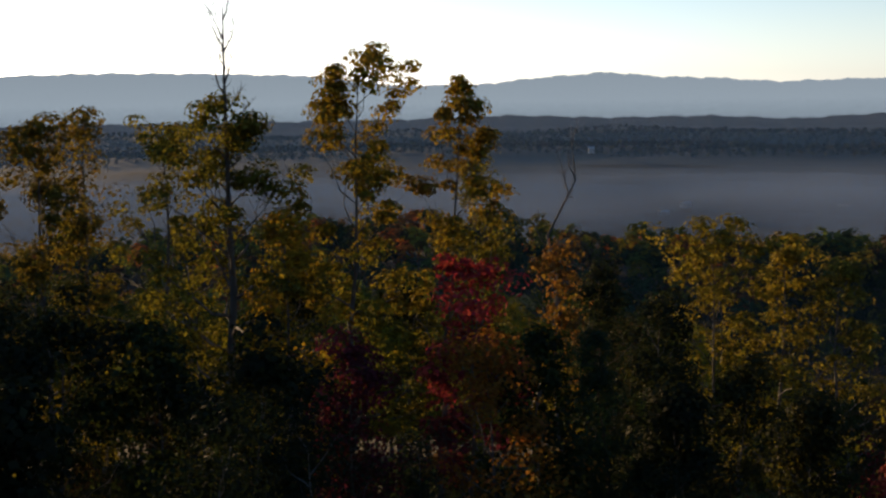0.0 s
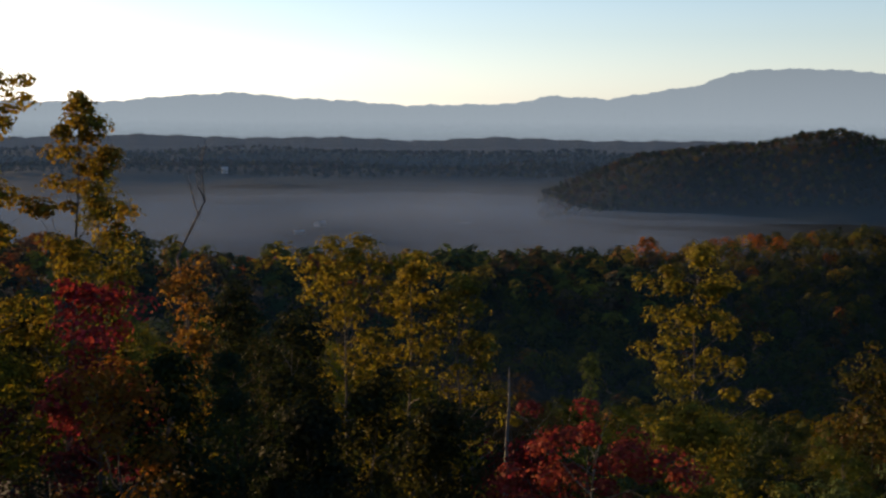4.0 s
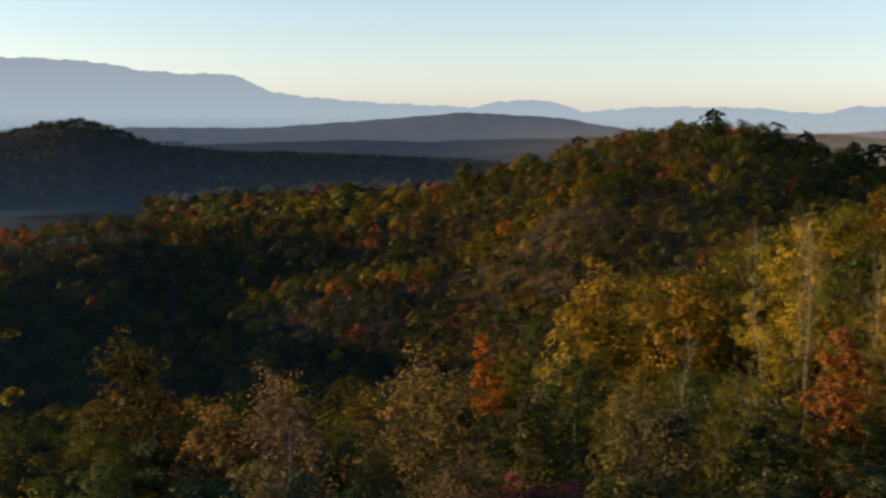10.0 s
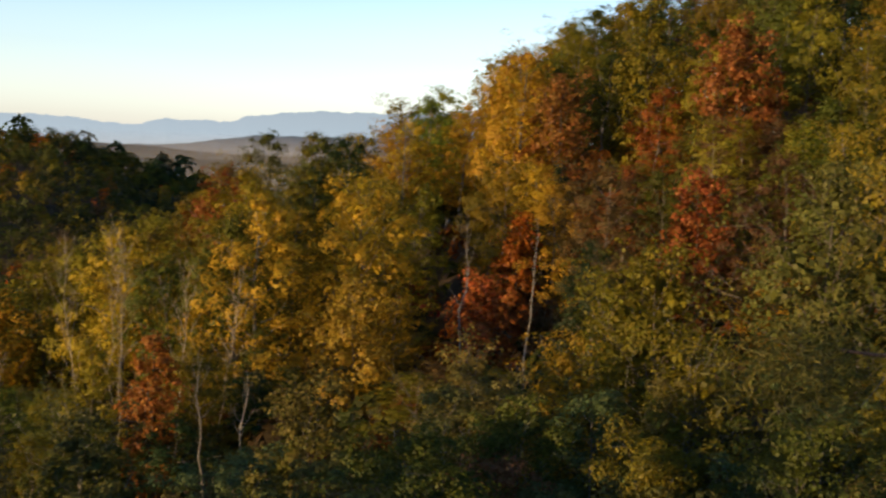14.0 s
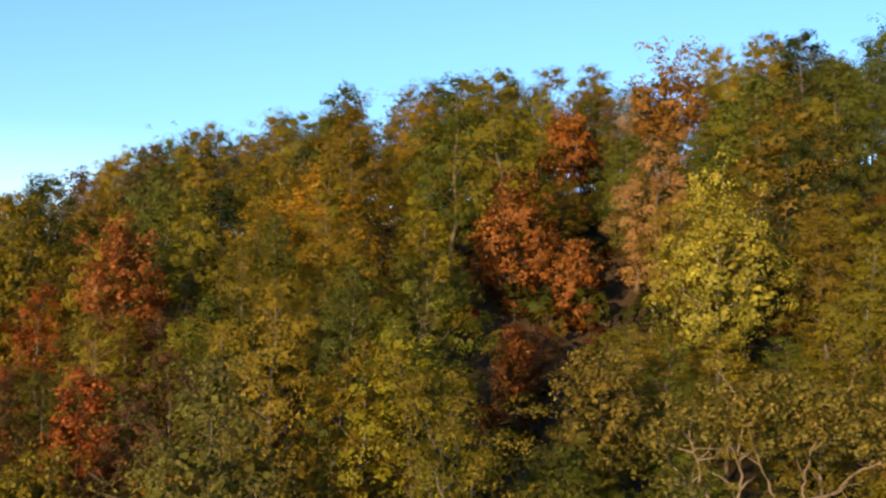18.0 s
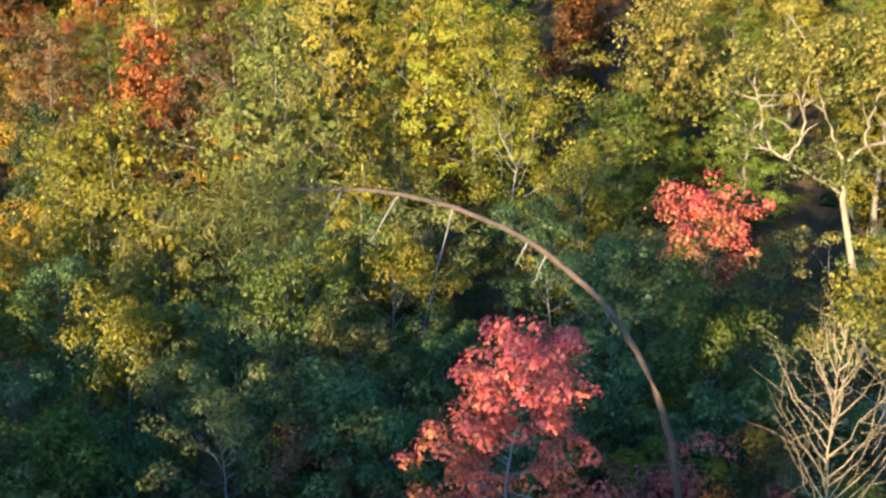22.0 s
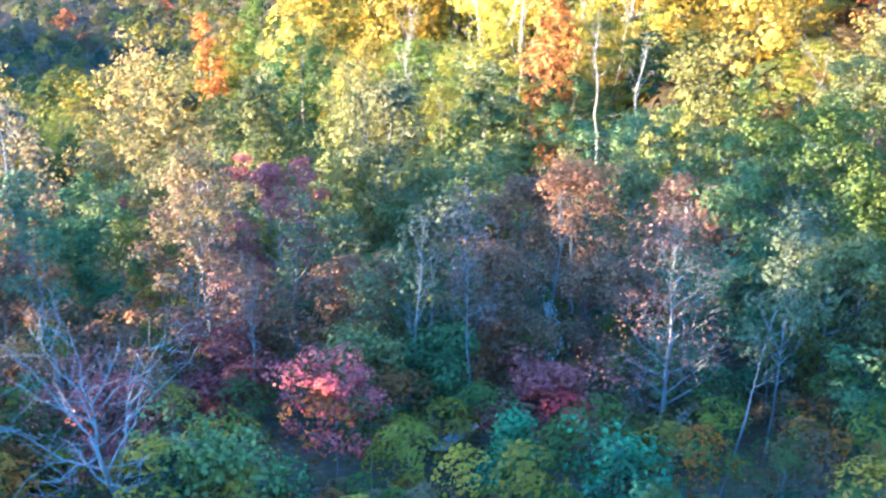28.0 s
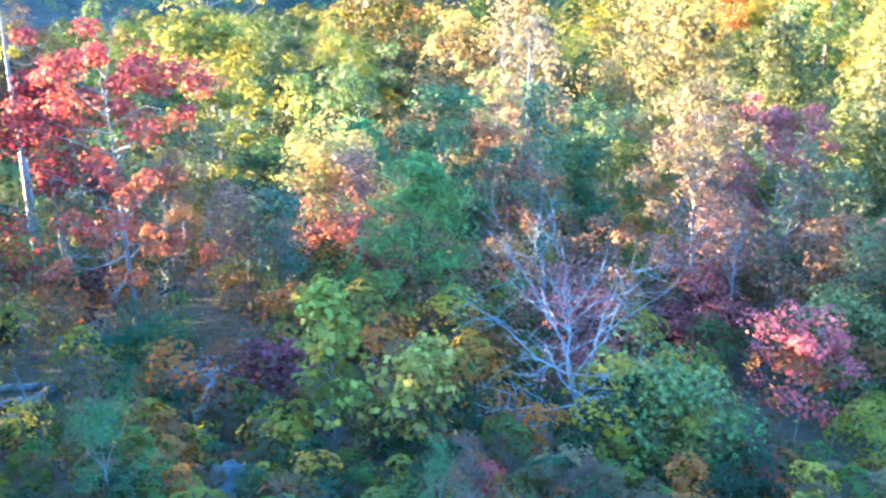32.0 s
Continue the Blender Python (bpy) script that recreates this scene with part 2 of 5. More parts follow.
def crown_lobes(rng, trunk, H, cb, w, shape, count, length, corners=4, width=0.66, lobes=21):
    """Leaves over the outside of many rounded boughs. Gives also their centres."""
    q = (np.arange(lobes) + rng.uniform(0.1, 0.9, lobes)) / lobes
    a = rng.uniform(0, 6.28) + np.arange(lobes) * 2.4 + rng.normal(0, 0.3, lobes)
    reach = w * PROFILE[shape](q) * rng.uniform(0.85, 1.1, lobes)
    R = np.maximum(reach * rng.uniform(0.46, 0.66, lobes), 0.24 * w)
    off = np.maximum(reach - R * 0.8, 0)
    z = H * (cb + (1 - cb) * q)
    mid = np.c_[np.cos(a) * off + np.interp(z, trunk[:, 2], trunk[:, 0]), np.sin(a) * off + np.interp(z, trunk[:, 2], trunk[:, 1]), z - R * 0.55]
    k = rng.choice(lobes, count * 2, p=R ** 2 / (R ** 2).sum())
    sprays = 13
    sd = unit(rng.normal(0, 1, (lobes, sprays, 3)) + np.array([0, 0, 0.5]))
    j = rng.integers(0, sprays, count * 2)
    e = unit(rng.normal(0, 1, (count * 2, 3)) + sd[k, j] * 0.7 + np.array([0, 0, 0.25]))
    ball = (0.24 + 0.16 * sd[k, j, 0] ** 2)[:, None]
    d = sd[k, j] * (0.82 + 0.1 * np.sin(7.0 * j + k))[:, None] + e * ball * (rng.uniform(0.3, 1.0, count * 2) ** 0.4)[:, None]
    c = mid[k] + d * R[k][:, None] * np.array([1, 1, 0.82])
    whole = unit((c - np.array([0, 0, H * (cb + 1) / 2])) / np.array([w, w, H * (1 - cb) / 2]))
    d = unit(sd[k, j] * 0.6 + e * 0.6 + whole * 0.7)
    near = np.linalg.norm(c[:, None] - mid[None], axis=2) / R[None]
    near[np.arange(count * 2), k] = 9
    keep = np.flatnonzero(near.min(1) > 0.8)[:count]
    v, f = leaves(rng, c[keep], d[keep], length, width, corners, 0.15, 1.0, 0.2)
    m = lobes * 60
    k = np.arange(m) % lobes
    d = unit(rng.normal(0, 1, (m, 3)))
    core = mid[k] + d * (R[k] * rng.uniform(0.25, 0.6, m))[:, None] * np.array([1, 1, 0.8])
    v2, f2 = leaves(rng, core, d, 0.16 * R.mean() + 0.06, 0.9, corners, 0.2, 1.0, 0.3)
    return np.concatenate([v, v2]), np.concatenate([f, f2 + len(v)]), np.concatenate([c[keep], core])


def part(name, mesh, parent, label=""):
    ob = new(name, mesh)
    ob.parent = parent
    return tagged(ob, label)


def tint(root, colour):
    for o in root.children:
        if o.name.startswith(("crown", "needles")):
            o.color = (*colour, 1)


def tree_template(seed, kind, H, cb, w, limbs, subs, shape, count, length, clumps, size, r0, bark, corners=4, wobble=0.02, rise=(18, 58)):
    """Trunk and crown meshes of one tree form."""
    rng = np.random.default_rng(seed)
    paths, tips, trunk = grow(rng, H, cb, w, limbs, subs, shape, r0, wobble, rise)
    v, f = tubes(paths, 4) if corners == 4 else tubes([p for p in paths if len(p[0]) > 3], 4)
    wood = mesh_of(kind + "_trunk", v, f, bark, True)
    leaf = None
    if count:
        v, f, _ = crown_leaves(rng, tips * np.array([0.9, 0.9, 0.96 if H > 8 else 1]), int(count * (0.14 if H > 8 else 1)), length, clumps, size * (0.7 if H > 8 else 1), corners)
        if H > 8:
            v2, f2, _ = crown_lobes(rng, trunk, H, cb, w, shape, int(count * 0.9), length, corners)
            v, f = np.concatenate([v, v2]), np.concatenate([f, f2 + len(v)])
        leaf = mesh_of(kind + "_crown", v, f, LEAF_SLOPE if H > 8 else LEAF)
    return wood, leaf, H


def plant(template, name, x, y, z, scale, turn, colour, label, category="tree", group="", lean=(0, 0), crown="crown", wide=1.0):
    root = new(name)
    root.matrix_world = pose(x, y, z, lean[0], lean[1], turn) @ Matrix.Diagonal((scale * wide, scale * wide, scale, 1))
    wood, leaf, _ = template
    part("trunk", wood, root)
    if leaf:
        part(crown, leaf, root).color = (*colour, 1)
    return tagged(root, label, category, group)


# ---------------------------------------------------------------- ground
COLS = [-50, 0, 15, 30, 42, 55, 65, 73, 82, 90, 100, 112, 125, 140, 165]
RAD = [0, 10, 20, 35, 60, 100, 130, 180, 250, 350, 500, 800, 1200, 1700, 2400, 3300]
LAND = np.array([
    [-5, -7, -9, -12, -18, -30, -38, -50, -60, -66, -78, -90, -90, -66, -52, -80],
    [-5, -8, -10, -13, -20, -32, -42, -54, -60, -46, -80, -90, -90, -66, -50, -80],
    [-5, -8, -10.5, -14, -21, -33, -43, -55, -62, -52, -80, -90, -90, -66, -50, -80],
    [-5, -8, -11, -15, -23, -35, -44, -56, -60, -50, -80, -90, -88, -70, -50, -80]]
    + [[-5, -8.5, -11, -16, -24, -36, -45, -54, -55, -40, -72, -86, -86, -76, -50, -80],
       [-5, -8.5, -11.5, -16, -25, -36, -44, -52, -50, -33, -62, -66, -84, -70, -40, -80],
       [-5, -8.5, -12, -16, -25, -31, -44, -50, -44, -20, -55, -64, -80, -70, -40, -80],
       [-5, -8.5, -12, -15.5, -22, -24, -36, -46, -38, -12, -50, -70, -66, -60, -24, -60],
       [-5, -8.5, -12, -15, -18, -16.5, -26, -44, -40, -25, -50, -70, -66, -60, -40, -60]]
    + [[-5, -8.5, -12, -14, -15, -11.5, -15, -32, -40, -40, -50, -70, -66, -60, -40, -60],
       [-5, -8.5, -11.5, -13, -12, -2, 0, -6, -20, -30, -40, -60, -60, -60, -40, -60],
       [-5, -8.5, -11, -12, -7, 7, 12, 11, 0, -10, -20, -40, -50, -60, -40, -60],
       [-5, -8, -10, -11, -5, 11, 19, 20, 16, 10, 0, -20, -40, -60, -40, -60],
       [-5, -8, -9.5, -10, -4, 13, 22, 26, 26, 20, 10, 0, -20, -40, -40, -60],
       [-5, -7, -8.5, -8, 0, 17, 26, 32, 34, 34, 24, 10, 0, -20, -40, -60]], float)


# the ridge across the ravine, with a spur before it
RIDGE_AZ = [24, 30, 36, 42, 47, 52.5, 59, 62, 66, 70, 74, 80, 90]
RIDGE_R = [220, 260, 300, 335, 375, 430, 480]
RIDGE = np.array([
    [-60, -58, -54, -52, -54, -62, -74], [-64, -64, -62, -60, -58, -57, -70], [-68, -69, -67, -63, -57, -49, -62], [-70, -72, -71, -66, -58, -45, -60],
    [-71, -75, -74, -69, -62, -48, -62], [-71, -74, -66, -55, -60, -42, -58], [-70, -72, -62, -51, -55, -32, -50], [-67, -68, -56, -42, -45, -25, -45],
    [-62, -62, -46, -28, -26, -16, -36], [-58, -56, -44, -28, -20, -10, -30]]
    + [[-52, -50, -38, -26, -16, -7, -26], [-48, -46, -38, -30, -24, -21, -36], [-44, -42, -40, -40, -40, -42, -50]], float)


def wave(x, y, s, seed):
    p = np.random.default_rng(seed).uniform(0, 6.28, 8)
    return (np.sin(x / s + p[0] + 1.3 * np.sin(y / s * 0.7 + p[1])) + np.sin(y / s * 1.1 + p[2] + 1.2 * np.sin(x / s * 0.8 + p[3]))
            + 0.5 * np.sin((x + y) / s * 1.9 + p[4]) + 0.5 * np.sin((x - y) / s * 2.3 + p[5])) / 3


def land(az, r):
    """Height of the ground at an azimuth (degrees, clockwise from ahead) and a distance."""
    az, r = np.broadcast_arrays(np.asarray(az, float), np.asarray(r, float))
    az = (az + 180) % 360 - 180
    a = np.where(az < -50, np.where(az < -122, 165.0, -50.0), np.minimum(az, 165.0))
    blend = np.clip((az + 50) / -72.0, 0, 1)
    lr = np.log(np.maximum(r, 0) + 12.0)
    lk = np.log(np.array(RAD) + 12.0)
    rows = np.array([np.interp(lr, lk, row) for row in LAND])

    def column(a):
        i = np.clip(np.searchsorted(COLS, a, side="right") - 1, 0, len(COLS) - 2)
        c = np.array(COLS, float)
        u = (a - c[i]) / (c[i + 1] - c[i])
        return np.take_along_axis(rows, i[None], 0)[0] * (1 - u) + np.take_along_axis(rows, (i + 1)[None], 0)[0] * u

    z = np.where(az < -50, column(np.full_like(az, -50.0)) * (1 - blend) + column(np.full_like(az, 165.0)) * blend, column(np.clip(a, -50, 165)))
    x, y = r * np.sin(np.radians(az)), r * np.cos(np.radians(az))
    rough = np.clip((r - 12) / 60, 0, 1)
    z = z + rough * (0.7 * wave(x, y, 9, 1) + np.clip(r / 400, 0, 1) * 2.5 * wave(x, y, 45, 2))
    u = np.interp(az, RIDGE_AZ, np.arange(len(RIDGE_AZ)))
    v = np.interp(r, RIDGE_R, np.arange(len(RIDGE_R)))
    i, j = np.minimum(u.astype(int), len(RIDGE_AZ) - 2), np.minimum(v.astype(int), len(RIDGE_R) - 2)
    u, v = u - i, v - j
    crest = (RIDGE[i, j] * (1 - u) + RIDGE[i + 1, j] * u) * (1 - v) + (RIDGE[i, j + 1] * (1 - u) + RIDGE[i + 1, j + 1] * u) * v
    share = np.interp(r, [180, 230, 470, 560], [0, 1, 1, 0]) * np.interp(az, [20, 27, 82, 90], [0, 1, 1, 0])
    z = z * (1 - share) + (crest + 1.2 * wave(x, y, 26, 6)) * share
    # the round hill across the valley
    knoll = np.interp(az, [24, 26.4, 28.8, 31.4, 34.3, 37.2, 39.3, 41, 42.7, 44.4, 47.2, 50.4, 54.6, 60, 66, 72], [0, 3, 29, 51, 58, 64, 74, 77, 65, 48, 43, 41, 37, 30, 18, 0])
    z = z + knoll * np.exp(-((r - 1200) / 190.0) ** 2)
    z = z + np.clip((r - 1300) / 500, 0, 1) * (11 * wave(x, y, 170, 3) + 5 * wave(x, y, 70, 4)) * np.clip((3300 - r) / 600, 0, 1)
    z = z - 14 * np.clip((r - 1500) / 500, 0, 1) * np.clip((66 - az) / 8, 0, 1)
    return z


def ground_z(x, y):
    return float(EYE + land(np.degrees(np.arctan2(x, y)), np.hypot(x, y)))


def place(az, r):
    a = radians(az)
    return r * math.sin(a), r * math.cos(a)


azs = np.concatenate([np.arange(-48, 166, 1.0), np.arange(168, 312, 6.0)])
rad = np.concatenate([[0.0], np.geomspace(3, 4750, 120)])
A, R = np.meshgrid(azs, rad, indexing="ij")
Z = EYE + land(A, R)
Z = np.where(R > 3400, EYE - 80.0 + 0 * Z, Z)
V = np.stack([R * np.sin(np.radians(A)), R * np.cos(np.radians(A)), Z], -1).reshape(-1, 3)
na, nr = A.shape
i = np.arange(na)[:, None] * nr + np.arange(nr - 1)[None]
j = ((np.arange(na) + 1) % na)[:, None] * nr + np.arange(nr - 1)[None]
F = np.stack([i, i + 1, j + 1, j], -1).reshape(-1, 4)
me = mesh_of("ground", V, F, GROUND, True)
me.materials.append(FARWOOD)
far = (R[:, :-1] > 430).ravel()
me.polygons.foreach_set("material_index", far.astype(np.int32))
tagged(new("ground", me), "wooded hills with brown leaf litter falling to a valley", "ground", kind="structure")


# ---------------------------------------------------------------- far ranges
def mountain_range(name, dist, crest, foot, mat, seed, label, amp):
    """A ridge round the horizon; crest gives azimuth and elevation in degrees."""
    a = np.arange(crest[0][0], crest[-1][0] + 0.01, 0.18)
    e = np.interp(a, [c[0] for c in crest], [c[1] for c in crest])
    rng = np.random.default_rng(seed)
    ph = rng.uniform(0, 6.28, 6)
    e = e + amp * (0.5 * np.sin(a * 3.1 + ph[0]) + 0.35 * np.sin(a * 6.7 + ph[1]) + 0.3 * np.sin(a * 13.3 + ph[2]) + 0.15 * np.sin(a * 27 + ph[3]))
    steps = np.linspace(0, 1, 14)
    top = dist * np.tan(np.radians(e))
    V = []
    for s in steps:
        d = dist - 900 * (1 - s) + 26 * np.sin(a * 0.9 + 4 * s + ph[4]) * (1 - s) + 10 * np.sin(a * 2.5 + 3 * s + ph[5]) * (1 - s)
        V.append(np.c_[d * np.sin(np.radians(a)), d * np.cos(np.radians(a)), EYE + foot + (top - foot) * s ** 1.25])
    V.append(np.c_[(dist + 160) * np.sin(np.radians(a)), (dist + 160) * np.cos(np.radians(a)), EYE + top * 0.6 + foot * 0.4])
    V = np.stack(V, 1)
    na, nr = V.shape[:2]
    i = np.arange(na - 1)[:, None] * nr + np.arange(nr - 1)[None]
    F = np.stack([i, i + 1, i + nr + 1, i + nr], -1).reshape(-1, 4)
    return tagged(new(name, mesh_of(name, V.reshape(-1, 3), F, mat, True)), label, "mountains", kind="structure")


WEST = [(-60, 1.4), (-30, 1.6), (-19, 1.65), (-15, 1.77), (-10.7, 1.75), (-4.5, 1.6), (0, 1.03), (4.4, 1.03), (7.3, 1.34), (10.9, 1.57), (13.6, 1.3), (16, 1.22),
        (19.2, 0.97), (24.8, 1.08), (26.8, 1.5), (29.7, 1.33), (32.3, 1.74), (34.3, 2.05), (35.8, 2.66), (37.4, 2.8), (39.5, 2.8)]
MAIN = [(42.1, 2.64), (43.8, 2.32), (46, 2.17), (48.3, 2.2), (50.4, 1.3), (51.9, 1.1), (55.6, 0.82), (60.8, 0.62), (61.9, 0.94), (64.3, 1.02), (66.4, 0.4), (68.5, 0.62)]
EAST = [(70.2, 0.7), (74.6, 0.66), (77.8, 0.36), (79.4, 0.74), (82.8, 0.75), (83.7, 1.08), (86.8, 1.46), (90.5, 1.5), (93.3, 1.6), (100, 1.7), (120, 1.6), (170, 1.5)]
# nearly black slopes; the blue is haze painted on as emission
RANGE_HAZE = range_material("haze_range", (0.006, 0.007, 0.008), (0.28, 0.345, 0.385), 0.54)
mountain_range("backdrop_mountains", 4550, WEST + MAIN + EAST, -82, RANGE_HAZE, 3, "long mountain range, its blue evening haze put on as surface glow", 0.055)
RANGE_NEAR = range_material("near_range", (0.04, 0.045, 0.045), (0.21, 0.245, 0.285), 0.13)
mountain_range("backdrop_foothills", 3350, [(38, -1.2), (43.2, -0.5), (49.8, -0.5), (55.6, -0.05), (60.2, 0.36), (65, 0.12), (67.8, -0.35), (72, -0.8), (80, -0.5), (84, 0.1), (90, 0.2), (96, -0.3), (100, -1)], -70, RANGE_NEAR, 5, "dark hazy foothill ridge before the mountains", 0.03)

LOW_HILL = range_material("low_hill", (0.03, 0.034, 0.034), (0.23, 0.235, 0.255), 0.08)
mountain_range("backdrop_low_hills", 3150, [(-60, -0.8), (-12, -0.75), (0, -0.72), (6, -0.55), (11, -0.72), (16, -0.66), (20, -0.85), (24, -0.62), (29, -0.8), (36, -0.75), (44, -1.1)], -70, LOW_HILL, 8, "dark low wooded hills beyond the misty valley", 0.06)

# mist lying in the valley
MIST = bpy.data.materials.new("mist")
MIST.use_nodes = True
n, l = MIST.node_tree.nodes, MIST.node_tree.links
n.remove(n["Principled BSDF"])
tr, df, mx = n.new("ShaderNodeBsdfTransparent"), n.new("ShaderNodeBsdfDiffuse"), n.new("ShaderNodeMixShader")
df.inputs[0].default_value = (0.46, 0.485, 0.48, 1)
at, mu = n.new("ShaderNodeAttribute"), n.new("ShaderNodeMath")
at.attribute_name, mu.operation = "tint", "MULTIPLY"
l.new(ramp(n, l, noise_of(n, l, 0.0035, 4, (1, 1, 1)), [(0.3, (0.06, 0.06, 0.06)), (0.75, (0.46, 0.46, 0.46))]), mu.inputs[0])
l.new(at.outputs["Fac"], mu.inputs[1]), l.new(mu.outputs[0], mx.inputs[0])
l.new(tr.outputs[0], mx.inputs[1]), l.new(df.outputs[0], mx.inputs[2])
l.new(mx.outputs[0], n["Material Output"].inputs[0])
for k, (z, r0, r1) in enumerate([(-87, 540, 1900), (-83, 580, 1850), (-79, 620, 1800), (-75, 680, 1720)]):
    az = np.arange(-50, 47, 2.0)
    rr = np.linspace(r0, r1, 24)
    Az, Rr = np.meshgrid(az, rr, indexing="ij")
    X, Y = Rr * np.sin(np.radians(Az)), Rr * np.cos(np.radians(Az))
    V = np.stack([X, Y, EYE + z + 1.5 * wave(X, Y, 120, 20 + k)], -1).reshape(-1, 3)
    i = np.arange(len(az) - 1)[:, None] * 24 + np.arange(23)[None]
    F = np.stack([i, i + 1, i + 25, i + 24], -1).reshape(-1, 4)
    thick = np.clip((Rr - r0) / 240, 0, 1) * np.clip((r1 - Rr) / 650, 0, 1) * np.clip((46 - Az) / 14, 0, 1) * (1 - 0.11 * k)
    thick = (thick * thick * (3 - 2 * thick)).reshape(-1, 1)
    tagged(new("valley_mist", mesh_of("valley_mist", V, F, MIST, True, np.c_[thick, thick, thick, thick * 0 + 1])), "thin pale layer of mist over the valley", "mist", kind="stuff")

# thin upright sheets stand in for evening haze over the valley, denser below
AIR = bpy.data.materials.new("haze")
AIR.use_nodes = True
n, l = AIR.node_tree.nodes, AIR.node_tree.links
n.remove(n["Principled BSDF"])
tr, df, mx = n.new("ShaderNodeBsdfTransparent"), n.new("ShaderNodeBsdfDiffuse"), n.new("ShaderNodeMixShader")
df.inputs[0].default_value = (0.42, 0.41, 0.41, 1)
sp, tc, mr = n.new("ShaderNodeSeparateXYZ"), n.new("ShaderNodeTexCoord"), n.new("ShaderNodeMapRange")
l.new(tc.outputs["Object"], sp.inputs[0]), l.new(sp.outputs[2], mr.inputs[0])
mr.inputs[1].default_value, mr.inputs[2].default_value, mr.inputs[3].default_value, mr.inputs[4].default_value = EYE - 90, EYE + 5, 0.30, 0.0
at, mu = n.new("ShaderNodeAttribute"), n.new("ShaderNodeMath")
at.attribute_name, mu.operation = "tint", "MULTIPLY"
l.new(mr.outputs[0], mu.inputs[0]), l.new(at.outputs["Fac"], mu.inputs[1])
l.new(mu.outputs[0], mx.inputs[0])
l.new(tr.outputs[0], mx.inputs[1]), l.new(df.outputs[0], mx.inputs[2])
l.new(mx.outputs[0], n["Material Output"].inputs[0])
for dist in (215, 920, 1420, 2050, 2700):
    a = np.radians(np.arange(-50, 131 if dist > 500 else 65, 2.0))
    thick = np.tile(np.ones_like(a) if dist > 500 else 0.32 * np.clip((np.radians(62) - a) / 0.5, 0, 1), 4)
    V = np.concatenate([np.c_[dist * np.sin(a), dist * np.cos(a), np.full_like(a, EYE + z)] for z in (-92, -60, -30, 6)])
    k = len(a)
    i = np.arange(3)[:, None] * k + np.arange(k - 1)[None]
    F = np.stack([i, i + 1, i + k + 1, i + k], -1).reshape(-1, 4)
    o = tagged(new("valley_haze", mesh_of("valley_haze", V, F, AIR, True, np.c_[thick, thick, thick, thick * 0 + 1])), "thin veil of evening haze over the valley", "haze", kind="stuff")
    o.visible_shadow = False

# ---------------------------------------------------------------- far woods, one mass for each hill
GREEN, OLIVE, GOLD = (0.105, 0.125, 0.015), (0.215, 0.178, 0.013), (0.42, 0.265, 0.016)
ORANGE, RUST, RED, BROWN, TAN = (0.46, 0.14, 0.012), (0.26, 0.095, 0.015), (0.40, 0.04, 0.03), (0.14, 0.085, 0.03), (0.27, 0.19, 0.07)
DARK = (0.035, 0.055, 0.014)


def pick_colour(rng, weights):
    names = [GREEN, OLIVE, GOLD, ORANGE, RUST, RED, BROWN, TAN, DARK]
    c = np.array(names[rng.choice(len(names), p=np.array(weights) / sum(weights))])
    return c * rng.uniform(0.75, 1.3) * rng.uniform(0.92, 1.08, 3)


